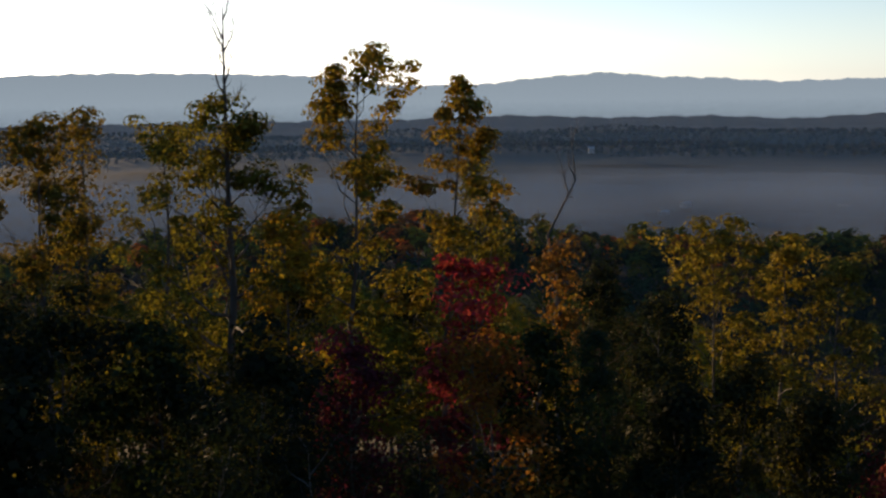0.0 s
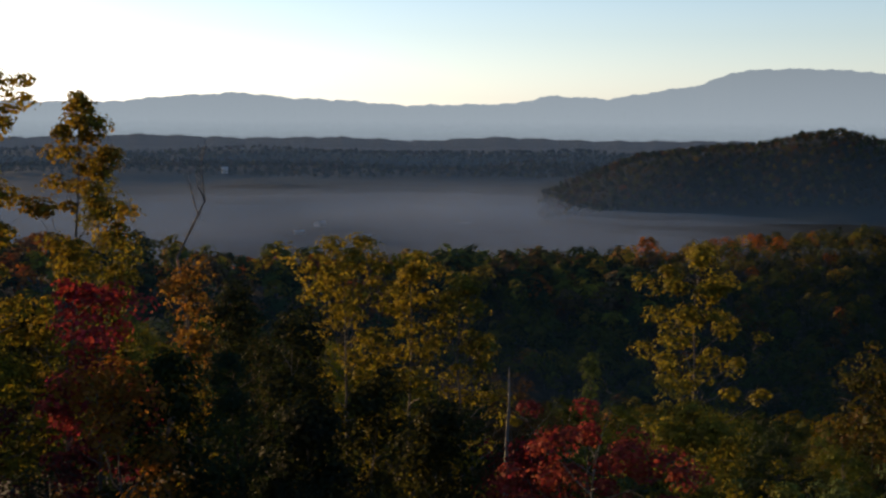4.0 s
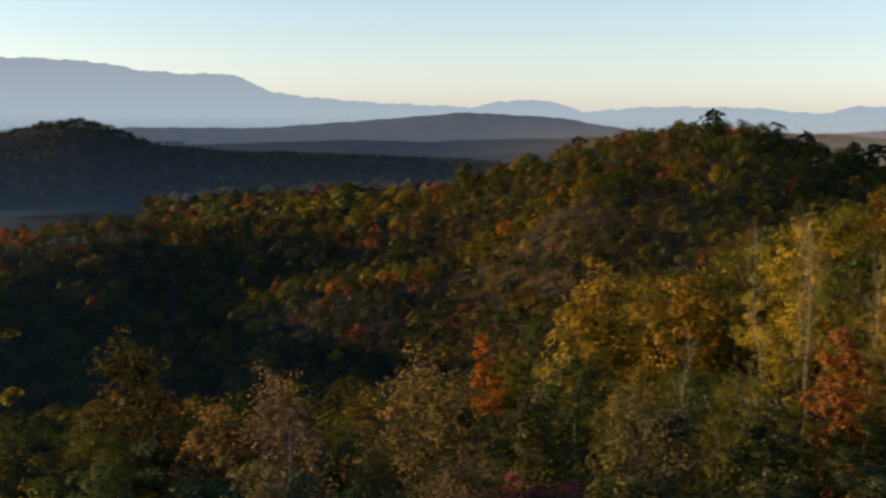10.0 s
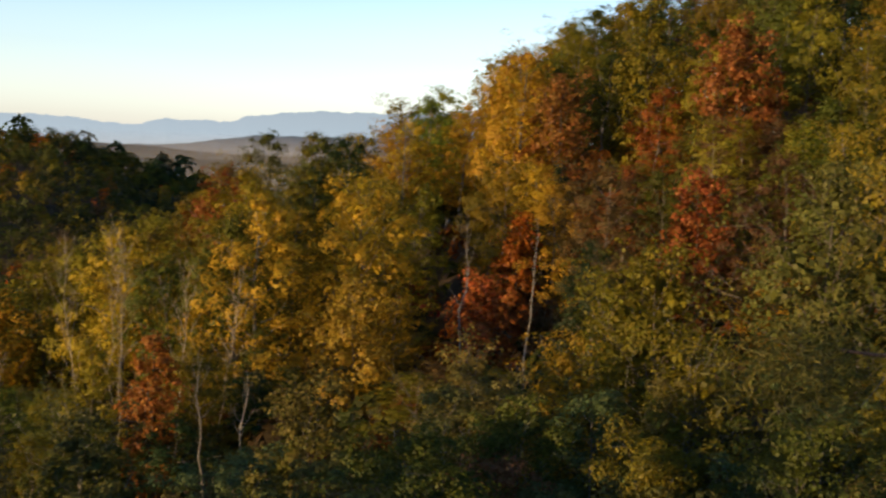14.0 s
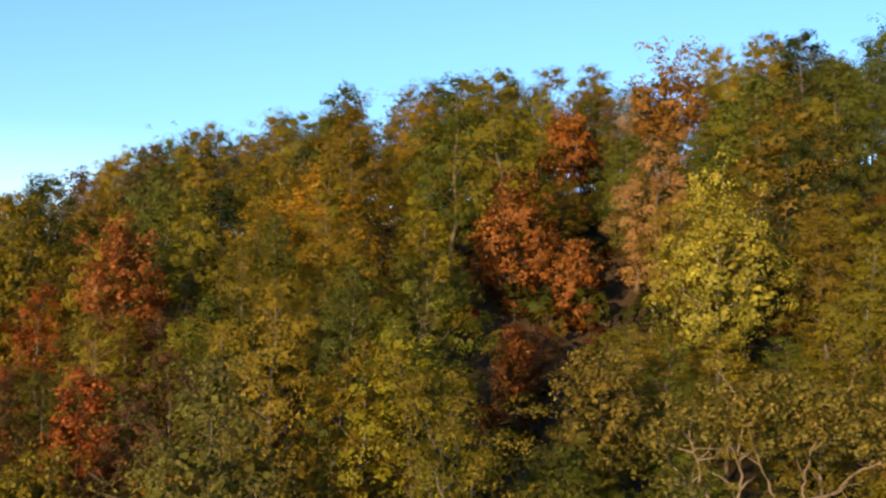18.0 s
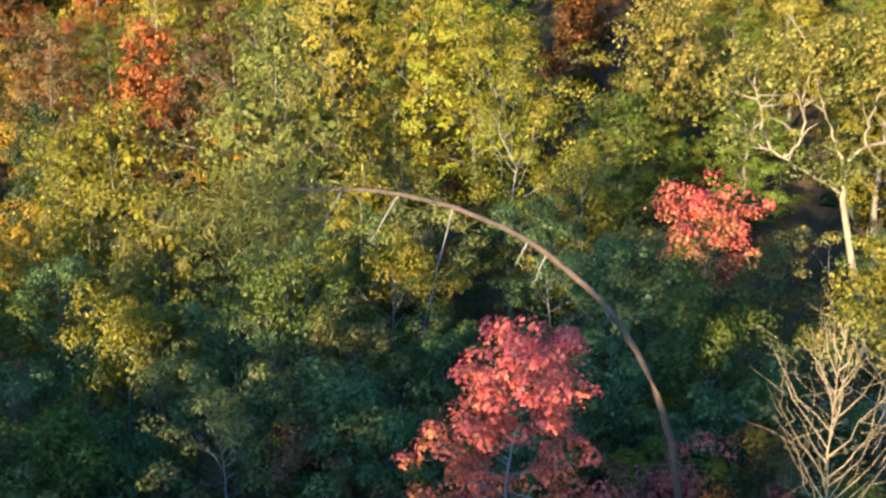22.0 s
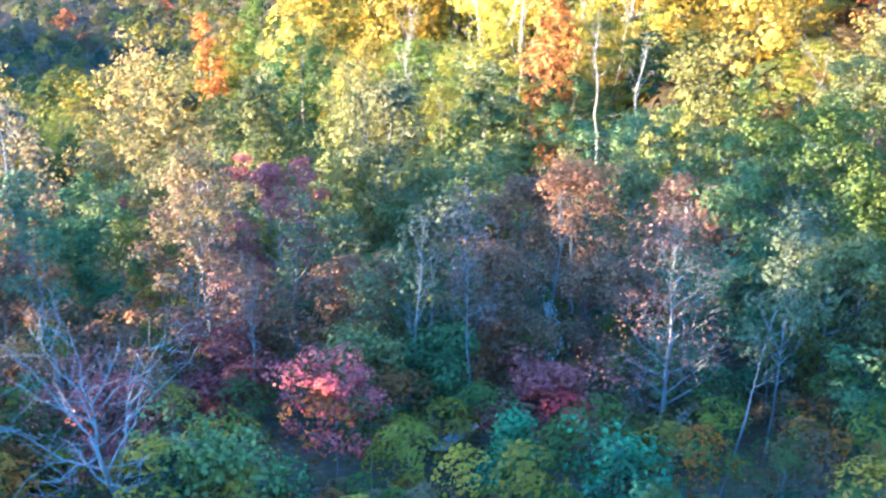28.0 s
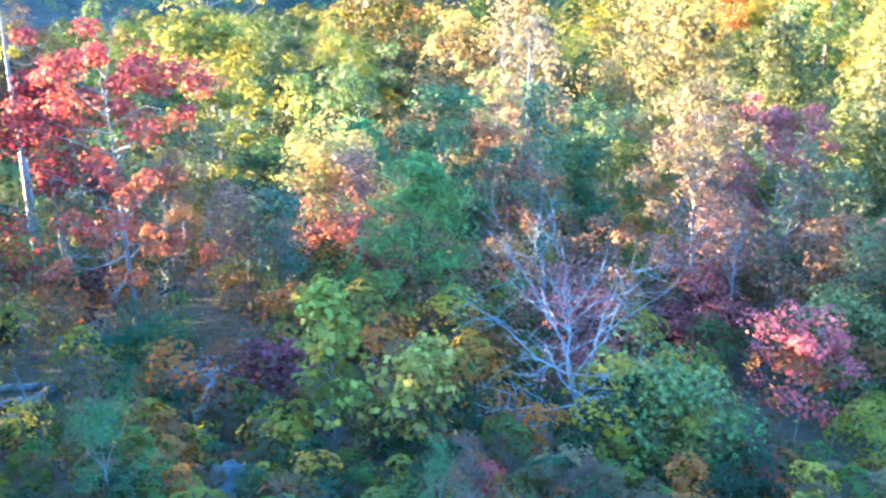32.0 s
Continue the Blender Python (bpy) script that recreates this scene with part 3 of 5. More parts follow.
def woods(name, label, az0, az1, r0, r1, spacing, height, blades, size, weights, seed, keep=lambda a, r: True, dim=1.0, stands=()):
    """A wood of many small trees: crowns of separate blades on thin trunks."""
    rng = np.random.default_rng(seed)
    form = []
    for k in range(5):
        rg = np.random.default_rng(seed * 10 + k)
        up = unit(rg.normal(0, 1, (11, 3)) + np.array([0, 0, 0.35]))
        up[:, 2] = np.abs(up[:, 2]) * np.where(np.arange(11) % 4 == 3, -0.6, 1)
        lobes = np.array([0, 0, 0.55]) + up * np.array([0.22, 0.22, 0.30]) * rg.uniform(0.8, 1.1, (11, 1))
        lobes[0] = (0, 0, 0.84)
        big = rg.uniform(0.10, 0.16, 11)
        q = rg.integers(0, 11, blades)
        d = unit(rg.normal(0, 1, (blades, 3)) + up[q] * 0.9 + np.array([0, 0, 0.3]))
        c = lobes[q] + d * big[q][:, None]
        form.append(leaves(rg, c, unit(d * 0.6 + up[q] * 0.8), size / height, 0.9, 3, 0.15, 1.2, 0.16))
    V, F, T, base = [], [], [], 0
    TV, TF, tbase = [], [], 0
    r = r0
    while r < r1:
        da = np.degrees(spacing / r)
        for a in np.arange(az0, az1, da):
            a2, r2 = a + rng.normal(0, da * 0.35), r + rng.normal(0, spacing * 0.35)
            if not keep(a2, r2):
                continue
            x, y = place(a2, r2)
            h = height * rng.uniform(0.7, 1.25)
            v, f = form[rng.integers(0, 5)]
            t = rng.uniform(0, 6.28)
            ct, st = math.cos(t), math.sin(t)
            w = rng.uniform(0.95, 1.25)
            z = ground_z(x, y)
            V.append(np.c_[(v[:, 0] * ct - v[:, 1] * st) * h * w + x, (v[:, 0] * st + v[:, 1] * ct) * h * w + y, v[:, 2] * h + z])
            F.append(f + base)
            base += len(v)
            warm = wave(x, y, 30, 8) + 0.5 * wave(x, y, 11, 9)
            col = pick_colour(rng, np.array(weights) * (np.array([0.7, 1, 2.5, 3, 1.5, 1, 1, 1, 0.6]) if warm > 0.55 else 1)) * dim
            if any(a0 < a2 < a1 and b0 < r2 < b1 for a0, a1, b0, b1 in stands) and rng.random() < 0.5:
                col = np.array((ORANGE, GOLD, OLIVE)[rng.integers(0, 3)]) * rng.uniform(0.8, 1.2)
            T.append(np.tile([*col, 1], (len(v), 1)))
            s = h * 0.007
            TV.append(np.array([[x - s, y - s, z - 1], [x + s, y - s, z - 1], [x, y + s, z - 1], [x - s * 0.4, y, z + h * 0.8], [x + s * 0.4, y, z + h * 0.8], [x, y + s * 0.4, z + h * 0.8]]))
            TF.append(np.array([[0, 1, 4, 3], [1, 2, 5, 4], [2, 0, 3, 5]]) + tbase)
            tbase += 6
        r += spacing
    root = new(name)
    tagged(root, label, "woods", kind="stuff")
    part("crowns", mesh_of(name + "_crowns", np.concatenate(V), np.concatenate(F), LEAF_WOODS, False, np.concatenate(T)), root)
    part("trunks", mesh_of(name + "_trunks", np.concatenate(TV), np.concatenate(TF), BARK), root)
    return root


# dim lowers the ridge's leaf colour in place of shade; stands keep full colour
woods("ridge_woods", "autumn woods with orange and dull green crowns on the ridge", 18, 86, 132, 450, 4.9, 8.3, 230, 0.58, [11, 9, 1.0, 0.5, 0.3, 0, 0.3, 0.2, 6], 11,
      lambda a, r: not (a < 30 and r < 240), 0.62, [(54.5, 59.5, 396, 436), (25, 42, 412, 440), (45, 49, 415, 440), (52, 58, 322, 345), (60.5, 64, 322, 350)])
woods("lowland_woods", "dull green and brown woods on low ground", 40, 84, 440, 950, 11, 14, 70, 2.4, [4, 4, 0.8, 0.2, 1, 0, 4, 2, 4], 12, lambda a, r: a > 44)
# dark leaf colours stand in for shade on these far hills
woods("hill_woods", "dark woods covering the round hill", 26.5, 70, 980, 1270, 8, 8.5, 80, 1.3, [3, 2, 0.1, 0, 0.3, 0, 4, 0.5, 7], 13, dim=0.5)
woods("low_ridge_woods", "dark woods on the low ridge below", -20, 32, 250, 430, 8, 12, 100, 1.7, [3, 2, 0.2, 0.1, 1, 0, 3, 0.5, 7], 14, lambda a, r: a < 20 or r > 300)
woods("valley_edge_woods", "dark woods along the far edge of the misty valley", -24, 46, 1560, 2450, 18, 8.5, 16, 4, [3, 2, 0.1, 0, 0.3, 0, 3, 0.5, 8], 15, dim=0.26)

# ---------------------------------------------------------------- trees of the slopes
MID = [
    tree_template(101, "oak", 12.0, 0.25, 3.44, 26, 4, "round", 11500, 0.142, 60, 0.85, 0.19, BARK, 3),
    tree_template(102, "oak", 12.0, 0.28, 3.60, 26, 4, "spread", 11500, 0.142, 60, 0.88, 0.20, BARK, 3, 0.03),
    tree_template(103, "poplar", 13.0, 0.25, 2.96, 26, 4, "oval", 11500, 0.142, 60, 0.8, 0.17, BARK, 3),
    tree_template(104, "maple", 11.5, 0.22, 3.28, 26, 4, "oval", 11500, 0.142, 60, 0.8, 0.16, BARK, 3),
    tree_template(105, "hickory", 13, 0.28, 2.72, 22, 4, "round", 9800, 0.142, 50, 0.62, 0.18, BARK_GREY, 3, 0.03),
]
BACK = [
    tree_template(111, "oak", 13, 0.3, 3.78, 16, 3, "round", 8800, 0.175, 45, 0.85, 0.19, BARK, 3),
    tree_template(112, "oak", 13, 0.32, 4.03, 16, 3, "spread", 8800, 0.175, 45, 0.9, 0.20, BARK, 3, 0.03),
    tree_template(113, "poplar", 14, 0.3, 3.36, 17, 3, "oval", 8800, 0.175, 45, 0.8, 0.17, BARK, 3),
    tree_template(114, "maple", 12, 0.25, 3.61, 16, 3, "oval", 8800, 0.175, 45, 0.8, 0.16, BARK, 3),
    tree_template(115, "hickory", 14, 0.32, 3.44, 15, 3, "round", 7600, 0.175, 40, 0.8, 0.18, BARK_GREY, 3, 0.03),
]
KIND = ["oak_tree", "chestnut_tree", "poplar_tree", "maple_tree", "hickory_tree"]
WORD = {0: "green", 1: "olive", 2: "golden", 3: "orange", 4: "rust-brown", 5: "red", 6: "brown", 7: "tan", 8: "dark green"}
# the line that the treetops of the slopes reach, as azimuth and elevation
TOPS_AZ = [-30, 0, 12, 18, 30, 36, 43, 50, 57, 62, 66, 68, 72.6, 76, 80, 82.6, 85, 89, 91.6, 95.5, 99, 104, 108, 112, 119, 127, 135, 143, 160]
TOPS_EL = [-7.8, -9, -10, -12.5, -14.5, -14.5, -14.5, -15.6, -15.2, -12.6, -9.2, -8.2, -6.8, -5.1, -4, -1.6, 0.3, 0.1, 1.7, 3.9, 5.7, 8.3, 9.7, 11.6, 14, 14.7, 15.3, 16.9, 18]


SHOWN = []


def clear_view(az, r, half=1.0, shown=None):
    """The elevation below which a plant here must stay, so as not to stand before a tree that is seen."""
    least = 90.0
    for a, d, w, low in shown or SHOWN:
        if r < d + 1 and abs(az - a) < w + math.degrees(half / r):
            least = min(least, low)
    return least


def slope_trees(az0, az1, r0, r1, spacing, weights, seed, forms, keep=lambda a, r: True, tall=1.0):
    rng = np.random.default_rng(seed)
    names = [GREEN, OLIVE, GOLD, ORANGE, RUST, RED, BROWN, TAN, DARK]
    r = r0
    while r < r1:
        da = np.degrees(spacing / r)
        for a in np.arange(az0, az1, da):
            a2, r2 = a + rng.normal(0, da * 0.3), r + rng.normal(0, spacing * 0.3)
            k = rng.integers(0, 5)
            ci = rng.choice(9, p=np.array(weights) / sum(weights))
            col = np.array(names[ci]) * rng.uniform(0.62, 1.3) * rng.uniform(0.88, 1.12, 3)
            s, turn, wide = tall * rng.uniform(0.75, 1.15), rng.uniform(0, 360), rng.uniform(0.95, 1.25)
            lean = (rng.normal(0, 3), rng.normal(0, 3))
            x, y = place(a2, r2)
            z = ground_z(x, y) - 0.2
            most = EYE + r2 * math.tan(radians(np.interp(a2, TOPS_AZ, TOPS_EL) + 0.2)) - z
            s = min(s, most / forms[k][2], (EYE + r2 * math.tan(radians(clear_view(a2, r2, 2.2))) - z) / forms[k][2])
            if s < 0.35 or not keep(a2, r2):
                continue
            plant(forms[k], KIND[k], x, y, z, s, turn, col, "%s %s on the wooded hillside" % (WORD[ci], KIND[k].replace("_", " ")), "tree", "trees on the hillside", lean, wide=wide * max(1, 0.75 / s))
        r += spacing




# ---------------------------------------------------------------- trees near the house, one by one
SEED = [500]


def two_tone(rng, c, H, low, high, mix=0.35):
    """Leaf colours that drift from low to high up the crown, and from spray to spray."""
    u = (c[:, 2] - c[:, 2].min()) / (np.ptp(c[:, 2]) + 0.01) + mix * wave(c[:, 0] * 3, c[:, 1] * 3 + c[:, 2] * 2, 1.0, 7) + rng.normal(0, 0.12, len(c))
    u = np.clip((u - 0.2) / 0.55, 0, 1)[:, None]
    col = np.array(low) * (1 - u) + np.array(high) * u
    return np.c_[col * rng.uniform(0.7, 1.3, (len(c), 1)), np.ones(len(c))]


def tree(kind, label, az, top, r, width, low, high=None, cb=0.25, shape="oval", count=4200, leaf=0.14, clump=0.24, limbs=22, subs=5, bark=None, r0=None, wobble=0.02,
         lean=(0, 0), rise=(15, 60), category="tree", bare_top=0.0, needles=False, lobed=True, clumps=85, show=4.0, twig=0.012):
    """A tree whose top reaches the elevation top (degrees) at a distance r."""
    SEED[0] += 1
    rng = np.random.default_rng(SEED[0])
    x, y = place(az, r)
    z = ground_z(x, y) - 0.15
    H = EYE + r * math.tan(radians(top)) - z
    H = max(H, 0.8)
    paths, tips, trunk = grow(rng, H, cb, width / 2, limbs, subs, shape, r0 or 0.009 * H + 0.015, wobble, rise, twig)
    SHOWN.append((az, r, math.degrees(width * 0.44 / r), max(top - show, math.degrees(math.atan2(z + cb * H - EYE, r)))))
    root = new(kind)
    root.matrix_world = pose(x, y, z, lean[0], lean[1], 0)
    apart = not count or r < 19
    v, f = tubes(paths[:1] if apart else paths, 6)
    stem = part("trunk", mesh_of(kind + "_trunk", v, f, bark or BARK, True), root)
    for k in range(1, len(paths) if apart else 0, subs + 1):
        v, f = tubes(paths[k:k + subs + 1], 5)
        part("limb", mesh_of(kind + "_limb", v, f, bark or BARK, True), stem)
    if count:
        if bare_top:
            tips = tips[tips[:, 2] < H * (1 - bare_top)]
        if r > 30 and lobed and not needles:
            v, f, c = crown_leaves(rng, tips, int(count * 0.35), leaf * 0.85, clumps, clump * 1.7, 4, 0.72)
            v2, f2, c2 = crown_lobes(rng, trunk, H, cb, width / 2, shape, int(count * 0.9), leaf * 0.85, 4, 0.72)
            v, f, c = np.concatenate([v, v2]), np.concatenate([f, f2 + len(v)]), np.concatenate([c, c2])
        else:
            v, f, c = crown_leaves(rng, tips, count if r < 14 else int(count * 1.7), leaf if r < 14 else leaf * 0.74, clumps, clump * 1.7, 4, 0.16 if needles else 0.72)
        t = np.repeat(two_tone(rng, c, H, low, high or low), 4, 0)
        part("needles" if needles else "crown", mesh_of(kind + "_crown", v, f, LEAF_FAR, False, t), root)
    return tagged(root, label, category)


MAROON, SHADE_TEAL, LIME, YELLOW = (0.16, 0.03, 0.04), (0.105, 0.155, 0.055), (0.17, 0.22, 0.035), (0.42, 0.30, 0.05)
PINE = (0.022, 0.05, 0.022)

# ahead: the trees that stand against the valley
tree("hickory_tree", "rust-brown and olive hickory below the deck", -17.7, -0.3, 24, 3.4, OLIVE, (0.21, 0.155, 0.02), 0.1, "round", 5600, 0.14, 0.2, clumps=110)
tree("hickory_tree", "rust-brown hickory with a ragged top", -14.9, 0.5, 26, 2.0, OLIVE, (0.22, 0.155, 0.02), 0.3, "oval", 2600)
tree("oak_tree", "olive oak with bare twigs at its top", -8.8, 5.9, 22, 4.6, OLIVE, (0.22, 0.19, 0.02), 0.15, "sparse", 6600, 0.14, 0.2, 44, 6, bare_top=0.17, r0=0.17, twig=0.024, rise=(5, 60), clumps=100)
tree("oak_tree", "olive oak with loose sprays of leaves", -12.0, -0.4, 27, 3.2, OLIVE, (0.22, 0.19, 0.02), 0.2, "round", 3600, 0.14, 0.2)
tree("oak_tree", "tall golden-olive oak with open limbs", -2.6, 2.3, 22, 4.6, (0.22, 0.21, 0.02), (0.34, 0.235, 0.02), 0.3, "tiered", 7600, 0.14, 0.18, 30, 6, rise=(8, 52), clumps=150)
tree("oak_tree", "golden-olive oak with a leaning crown", 1.6, 0.6, 22.4, 3.4, (0.2, 0.18, 0.02), (0.34, 0.22, 0.02), 0.3, "tiered", 5200, 0.14, 0.18, 24, 6, lean=(0, 3), clumps=95)
tree("oak_tree", "small golden oak with full crown", -5.9, -4.9, 20, 2.2, OLIVE, GOLD, 0.1, "round", 3000)
tree("dead_tree", "thin bare dead tree with forked twigs", 6.6, -0.3, 24, 2.4, BROWN, None, 0.5, "oval", 0, limbs=9, subs=4, rise=(45, 72), r0=0.13, wobble=0.05, twig=0.022)
tree("oak_tree", "dark olive oak with a gold-edged crown", 4.1, -2.4, 29, 2.6, DARK, OLIVE, 0.3, "round", 3200)
tree("maple_tree", "bright red maple below the deck", 3.8, -8.3, 18, 2.7, MAROON, (0.50, 0.06, 0.05), 0.5, "spread", 2600, 0.13, 0.16, 26, 6, clumps=70)
tree("maple_tree", "rust-orange maple among green saplings", 4.6, -12.2, 16, 2.4, (0.20, 0.15, 0.02), (0.36, 0.15, 0.02), 0.05, "round", 3000, 0.12)
tree("maple_tree", "dark maroon maple in shade", -2.0, -12, 17, 1.9, MAROON, MAROON, 0.05, "round", 3200, 0.12)
tree("sapling", "slender golden sapling on the slope", 8.5, -6.1, 22, 1.4, OLIVE, (0.34, 0.17, 0.03), 0.2, "oval", 2000)
tree("pine_tree", "dark green pine with tiered boughs", 10.7, -10.9, 20, 2.3, PINE, PINE, 0.1, "cone", 5200, 0.2, 0.2, 30, 5, BARK_PINE, rise=(0, 40), needles=True)
# leaf colours taken nearly to black to stand for the slope's shade
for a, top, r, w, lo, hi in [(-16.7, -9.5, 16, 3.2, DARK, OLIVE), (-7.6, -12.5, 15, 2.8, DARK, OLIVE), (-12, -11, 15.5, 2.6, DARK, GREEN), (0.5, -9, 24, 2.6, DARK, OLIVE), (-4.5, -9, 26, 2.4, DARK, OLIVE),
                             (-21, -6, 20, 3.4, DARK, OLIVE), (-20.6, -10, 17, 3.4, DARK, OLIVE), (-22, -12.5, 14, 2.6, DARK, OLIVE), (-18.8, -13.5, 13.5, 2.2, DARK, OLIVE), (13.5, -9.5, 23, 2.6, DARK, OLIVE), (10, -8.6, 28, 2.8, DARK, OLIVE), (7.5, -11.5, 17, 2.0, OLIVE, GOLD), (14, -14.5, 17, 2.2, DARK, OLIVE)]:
    tree("oak_tree", "young oak on the slope below the deck, leaves darkened as shade", a, top, r, w, DARK, (0.028, 0.034, 0.011) if hi == OLIVE else (0.04, 0.055, 0.012), 0.03, "round", 3800, show=2)
tree("oak_tree", "broad golden-olive oak on the slope below the deck", 16.6, -6.8, 29, 4.8, OLIVE, (0.30, 0.23, 0.025), 0.3, "spread", 3600, 0.17, 0.22, 26, 6, lobed=False, clumps=120)
tree("oak_tree", "golden oak with a narrow top", 19.6, -6.7, 29.5, 3.4, OLIVE, (0.32, 0.24, 0.025), 0.2, "round", 3000, 0.17, 0.22, 24, 6, lobed=False, clumps=100)
tree("oak_tree", "olive oak beside a dead snag", 22.6, -7.7, 29, 3.0, OLIVE, (0.25, 0.20, 0.025), 0.2, "round", 2600, 0.17, 0.22, 24, 6, clumps=80)
tree("snag", "broken grey trunk of a dead tree", 24.3, -11.9, 24, 0.5, BROWN, None, 0.9, "oval", 0, limbs=3, subs=0, bark=BARK_ASH, r0=0.15, wobble=0.004, lean=(0, 2))
tree("oak_tree", "golden-olive oak standing above the ravine", 34.6, -6.8, 29, 4.6, OLIVE, (0.29, 0.23, 0.025), 0.3, "tiered", 3400, 0.17, 0.2, 26, 6, lobed=False, rise=(5, 50), clumps=100)
tree("oak_tree", "yellow-olive oak with a full low crown", 34.2, -14.2, 26, 3.6, OLIVE, (0.30, 0.25, 0.03), 0.1, "round", 5600)
# reds lowered so that the maple reads as shaded
tree("maple_tree", "red maple with tiered sprays, leaves darkened as in shade", 25.5, -16.9, 19, 2.6, (0.10, 0.012, 0.012), (0.24, 0.025, 0.02), 0.1, "round", 2000, 0.12)
tree("pine_sapling", "thin green pine sapling", 29.1, -11.3, 28, 1.0, PINE, (0.10, 0.14, 0.03), 0.3, "cone", 1400, 0.2, 0.16, 18, 3, BARK_PINE, needles=True)
# shade is put into these leaf colours too
for a, top, r, w, lo, hi in [(17.5, -13, 22, 2.4, DARK, OLIVE), (21, -14.5, 20, 2.2, DARK, OLIVE), (38, -20, 27, 2.6, DARK, GREEN), (14, -11.5, 26, 2.6, DARK, OLIVE)]:
    tree("oak_tree", "young oak on the slope below the deck, leaves darkened as shade", a, top, r, w, lo, (0.06, 0.06, 0.014), 0.03, "round", 3600, show=2)

# towards the ravine
tree("dead_tree", "tan half-bare tree with many fine upright twigs", 50.2, -13.7, 58, 7, TAN, (0.34, 0.23, 0.08), 0.35, "oval", 1800, 0.22, 0.35, 26, 7, BARK_BEIGE, rise=(45, 75))
tree("beech_tree", "tan beech with thinning leaves", 47.2, -15.1, 58, 5, TAN, (0.32, 0.2, 0.05), 0.3, "round", 2600, 0.22, 0.32, 24, 6, BARK_BEIGE, rise=(40, 70))
tree("beech_tree", "tan-gold tree with a feathery crown", 57.6, -13.6, 60, 8, TAN, (0.38, 0.25, 0.055), 0.25, "round", 5200, 0.24, 0.4, 28, 6, BARK_GREY, rise=(35, 70))
tree("oak_tree", "large olive-gold oak on the spur", 67.4, -8.1, 88, 10, OLIVE, (0.42, 0.27, 0.02), 0.1, "round", 6500, 0.33, 0.55, 28, 5)
tree("oak_tree", "large golden oak on the spur", 71.6, -8.6, 86, 9, OLIVE, (0.42, 0.25, 0.02), 0.1, "round", 5600, 0.33, 0.55, 28, 5)
tree("maple_tree", "small bright orange maple on the spur", 61.6, -11.05, 95, 3.4, ORANGE, (0.5, 0.17, 0.02), 0.1, "oval", 2400, 0.3, 0.4)
tree("oak_tree", "olive oak turning orange on one side", 42.8, -11.5, 66, 8, (0.17, 0.075, 0.02), (0.10, 0.09, 0.013), 0.1, "round", 5600, 0.27, 0.45)
tree("birch_tree", "clear yellow small birch tree", 55.3, -15.7, 66, 2.6, GOLD, YELLOW, 0.1, "oval", 2200, 0.24, 0.35)

# the sunlit hillside
tree("maple_tree", "bright orange maple on the hillside", 79.1, -10.0, 48, 3.4, (0.32, 0.12, 0.02), (0.42, 0.17, 0.03), 0.2, "oval", 3600, 0.2, 0.3)
tree("dead_tree", "leaning pale dead trunk with a fork", 83.4, -11.6, 44, 2.4, TAN, None, 0.55, "oval", 0, limbs=9, subs=3, bark=BARK_ASH, r0=0.10, wobble=0.045, lean=(0, -8), rise=(45, 70))
tree("dead_tree", "slim pale dead trunk", 81.8, -10.0, 46, 2.0, TAN, None, 0.6, "oval", 0, limbs=8, subs=3, bark=BARK_ASH, r0=0.07, wobble=0.045, lean=(0, -6), rise=(45, 70))
for a, top, r, w in [(75.8, -4.9, 62, 3.4), (77.0, -4.2, 64, 3.6), (78.4, -4.6, 60, 3.0), (79.8, -6.2, 56, 3.0), (82.2, -6.8, 52, 2.6), (71.0, -10.8, 60, 3.0), (64.5, -13.4, 58, 3.4)]:
    tree("dead_tree", "pale leafless tree with fine upright twigs", a, top, r, w * 1.35, TAN, None, 0.35, "spread", 0, limbs=22, subs=7, bark=BARK_TWIG, r0=0.055, wobble=0.05, rise=(38, 66), twig=0.016)
tree("maple_tree", "orange-red maple on the hillside", 96.0, -7.3, 58, 4.6, RUST, (0.48, 0.14, 0.03), 0.1, "round", 4200, 0.24, 0.35)
tree("maple_tree", "orange maple on the hillside", 97.5, -3.5, 64, 3.6, RUST, ORANGE, 0.2, "oval", 3600, 0.24, 0.35)
tree("poplar_tree", "golden-yellow tree on the hillside", 89.4, -7.7, 52, 5.0, GOLD, (0.40, 0.27, 0.03), 0.1, "round", 5200, 0.22, 0.36)
tree("oak_tree", "rust-brown oak below the skyline", 99.6, 3.4, 80, 6.5, RUST, (0.30, 0.14, 0.03), 0.2, "round", 4200, 0.3, 0.45)
tree("oak_tree", "tall olive oak on the skyline", 103.5, 7.4, 82, 7, OLIVE, OLIVE, 0.15, "oval", 5200, 0.3, 0.45)
tree("dead_tree", "bare grey treetop on the skyline", 91.6, 2.0, 84, 4.0, TAN, None, 0.5, "round", 0, limbs=18, subs=5, bark=BARK_GREY, rise=(40, 70))
tree("dead_tree", "pale dead tree with long upright forks", 94.7, -3.7, 56, 4.5, TAN, None, 0.5, "spread", 0, limbs=10, subs=3, bark=BARK_ASH, r0=0.09, wobble=0.04, rise=(50, 72))
tree("dead_tree", "slim pale leafless trunk", 98.4, -3.2, 56, 1.6, TAN, None, 0.6, "oval", 0, limbs=8, subs=2, bark=BARK_ASH, r0=0.07, wobble=0.04, rise=(50, 72))
tree("maple_tree", "large rust-orange maple on the hillside", 128.3, 9.2, 80, 7.5, RUST, (0.36, 0.155, 0.035), 0.1, "round", 6500, 0.3, 0.45)
tree("maple_tree", "rust-orange maple with a low limb", 131.3, 6.0, 76, 4.0, RUST, (0.36, 0.155, 0.035), 0.1, "oval", 3000, 0.3, 0.4)
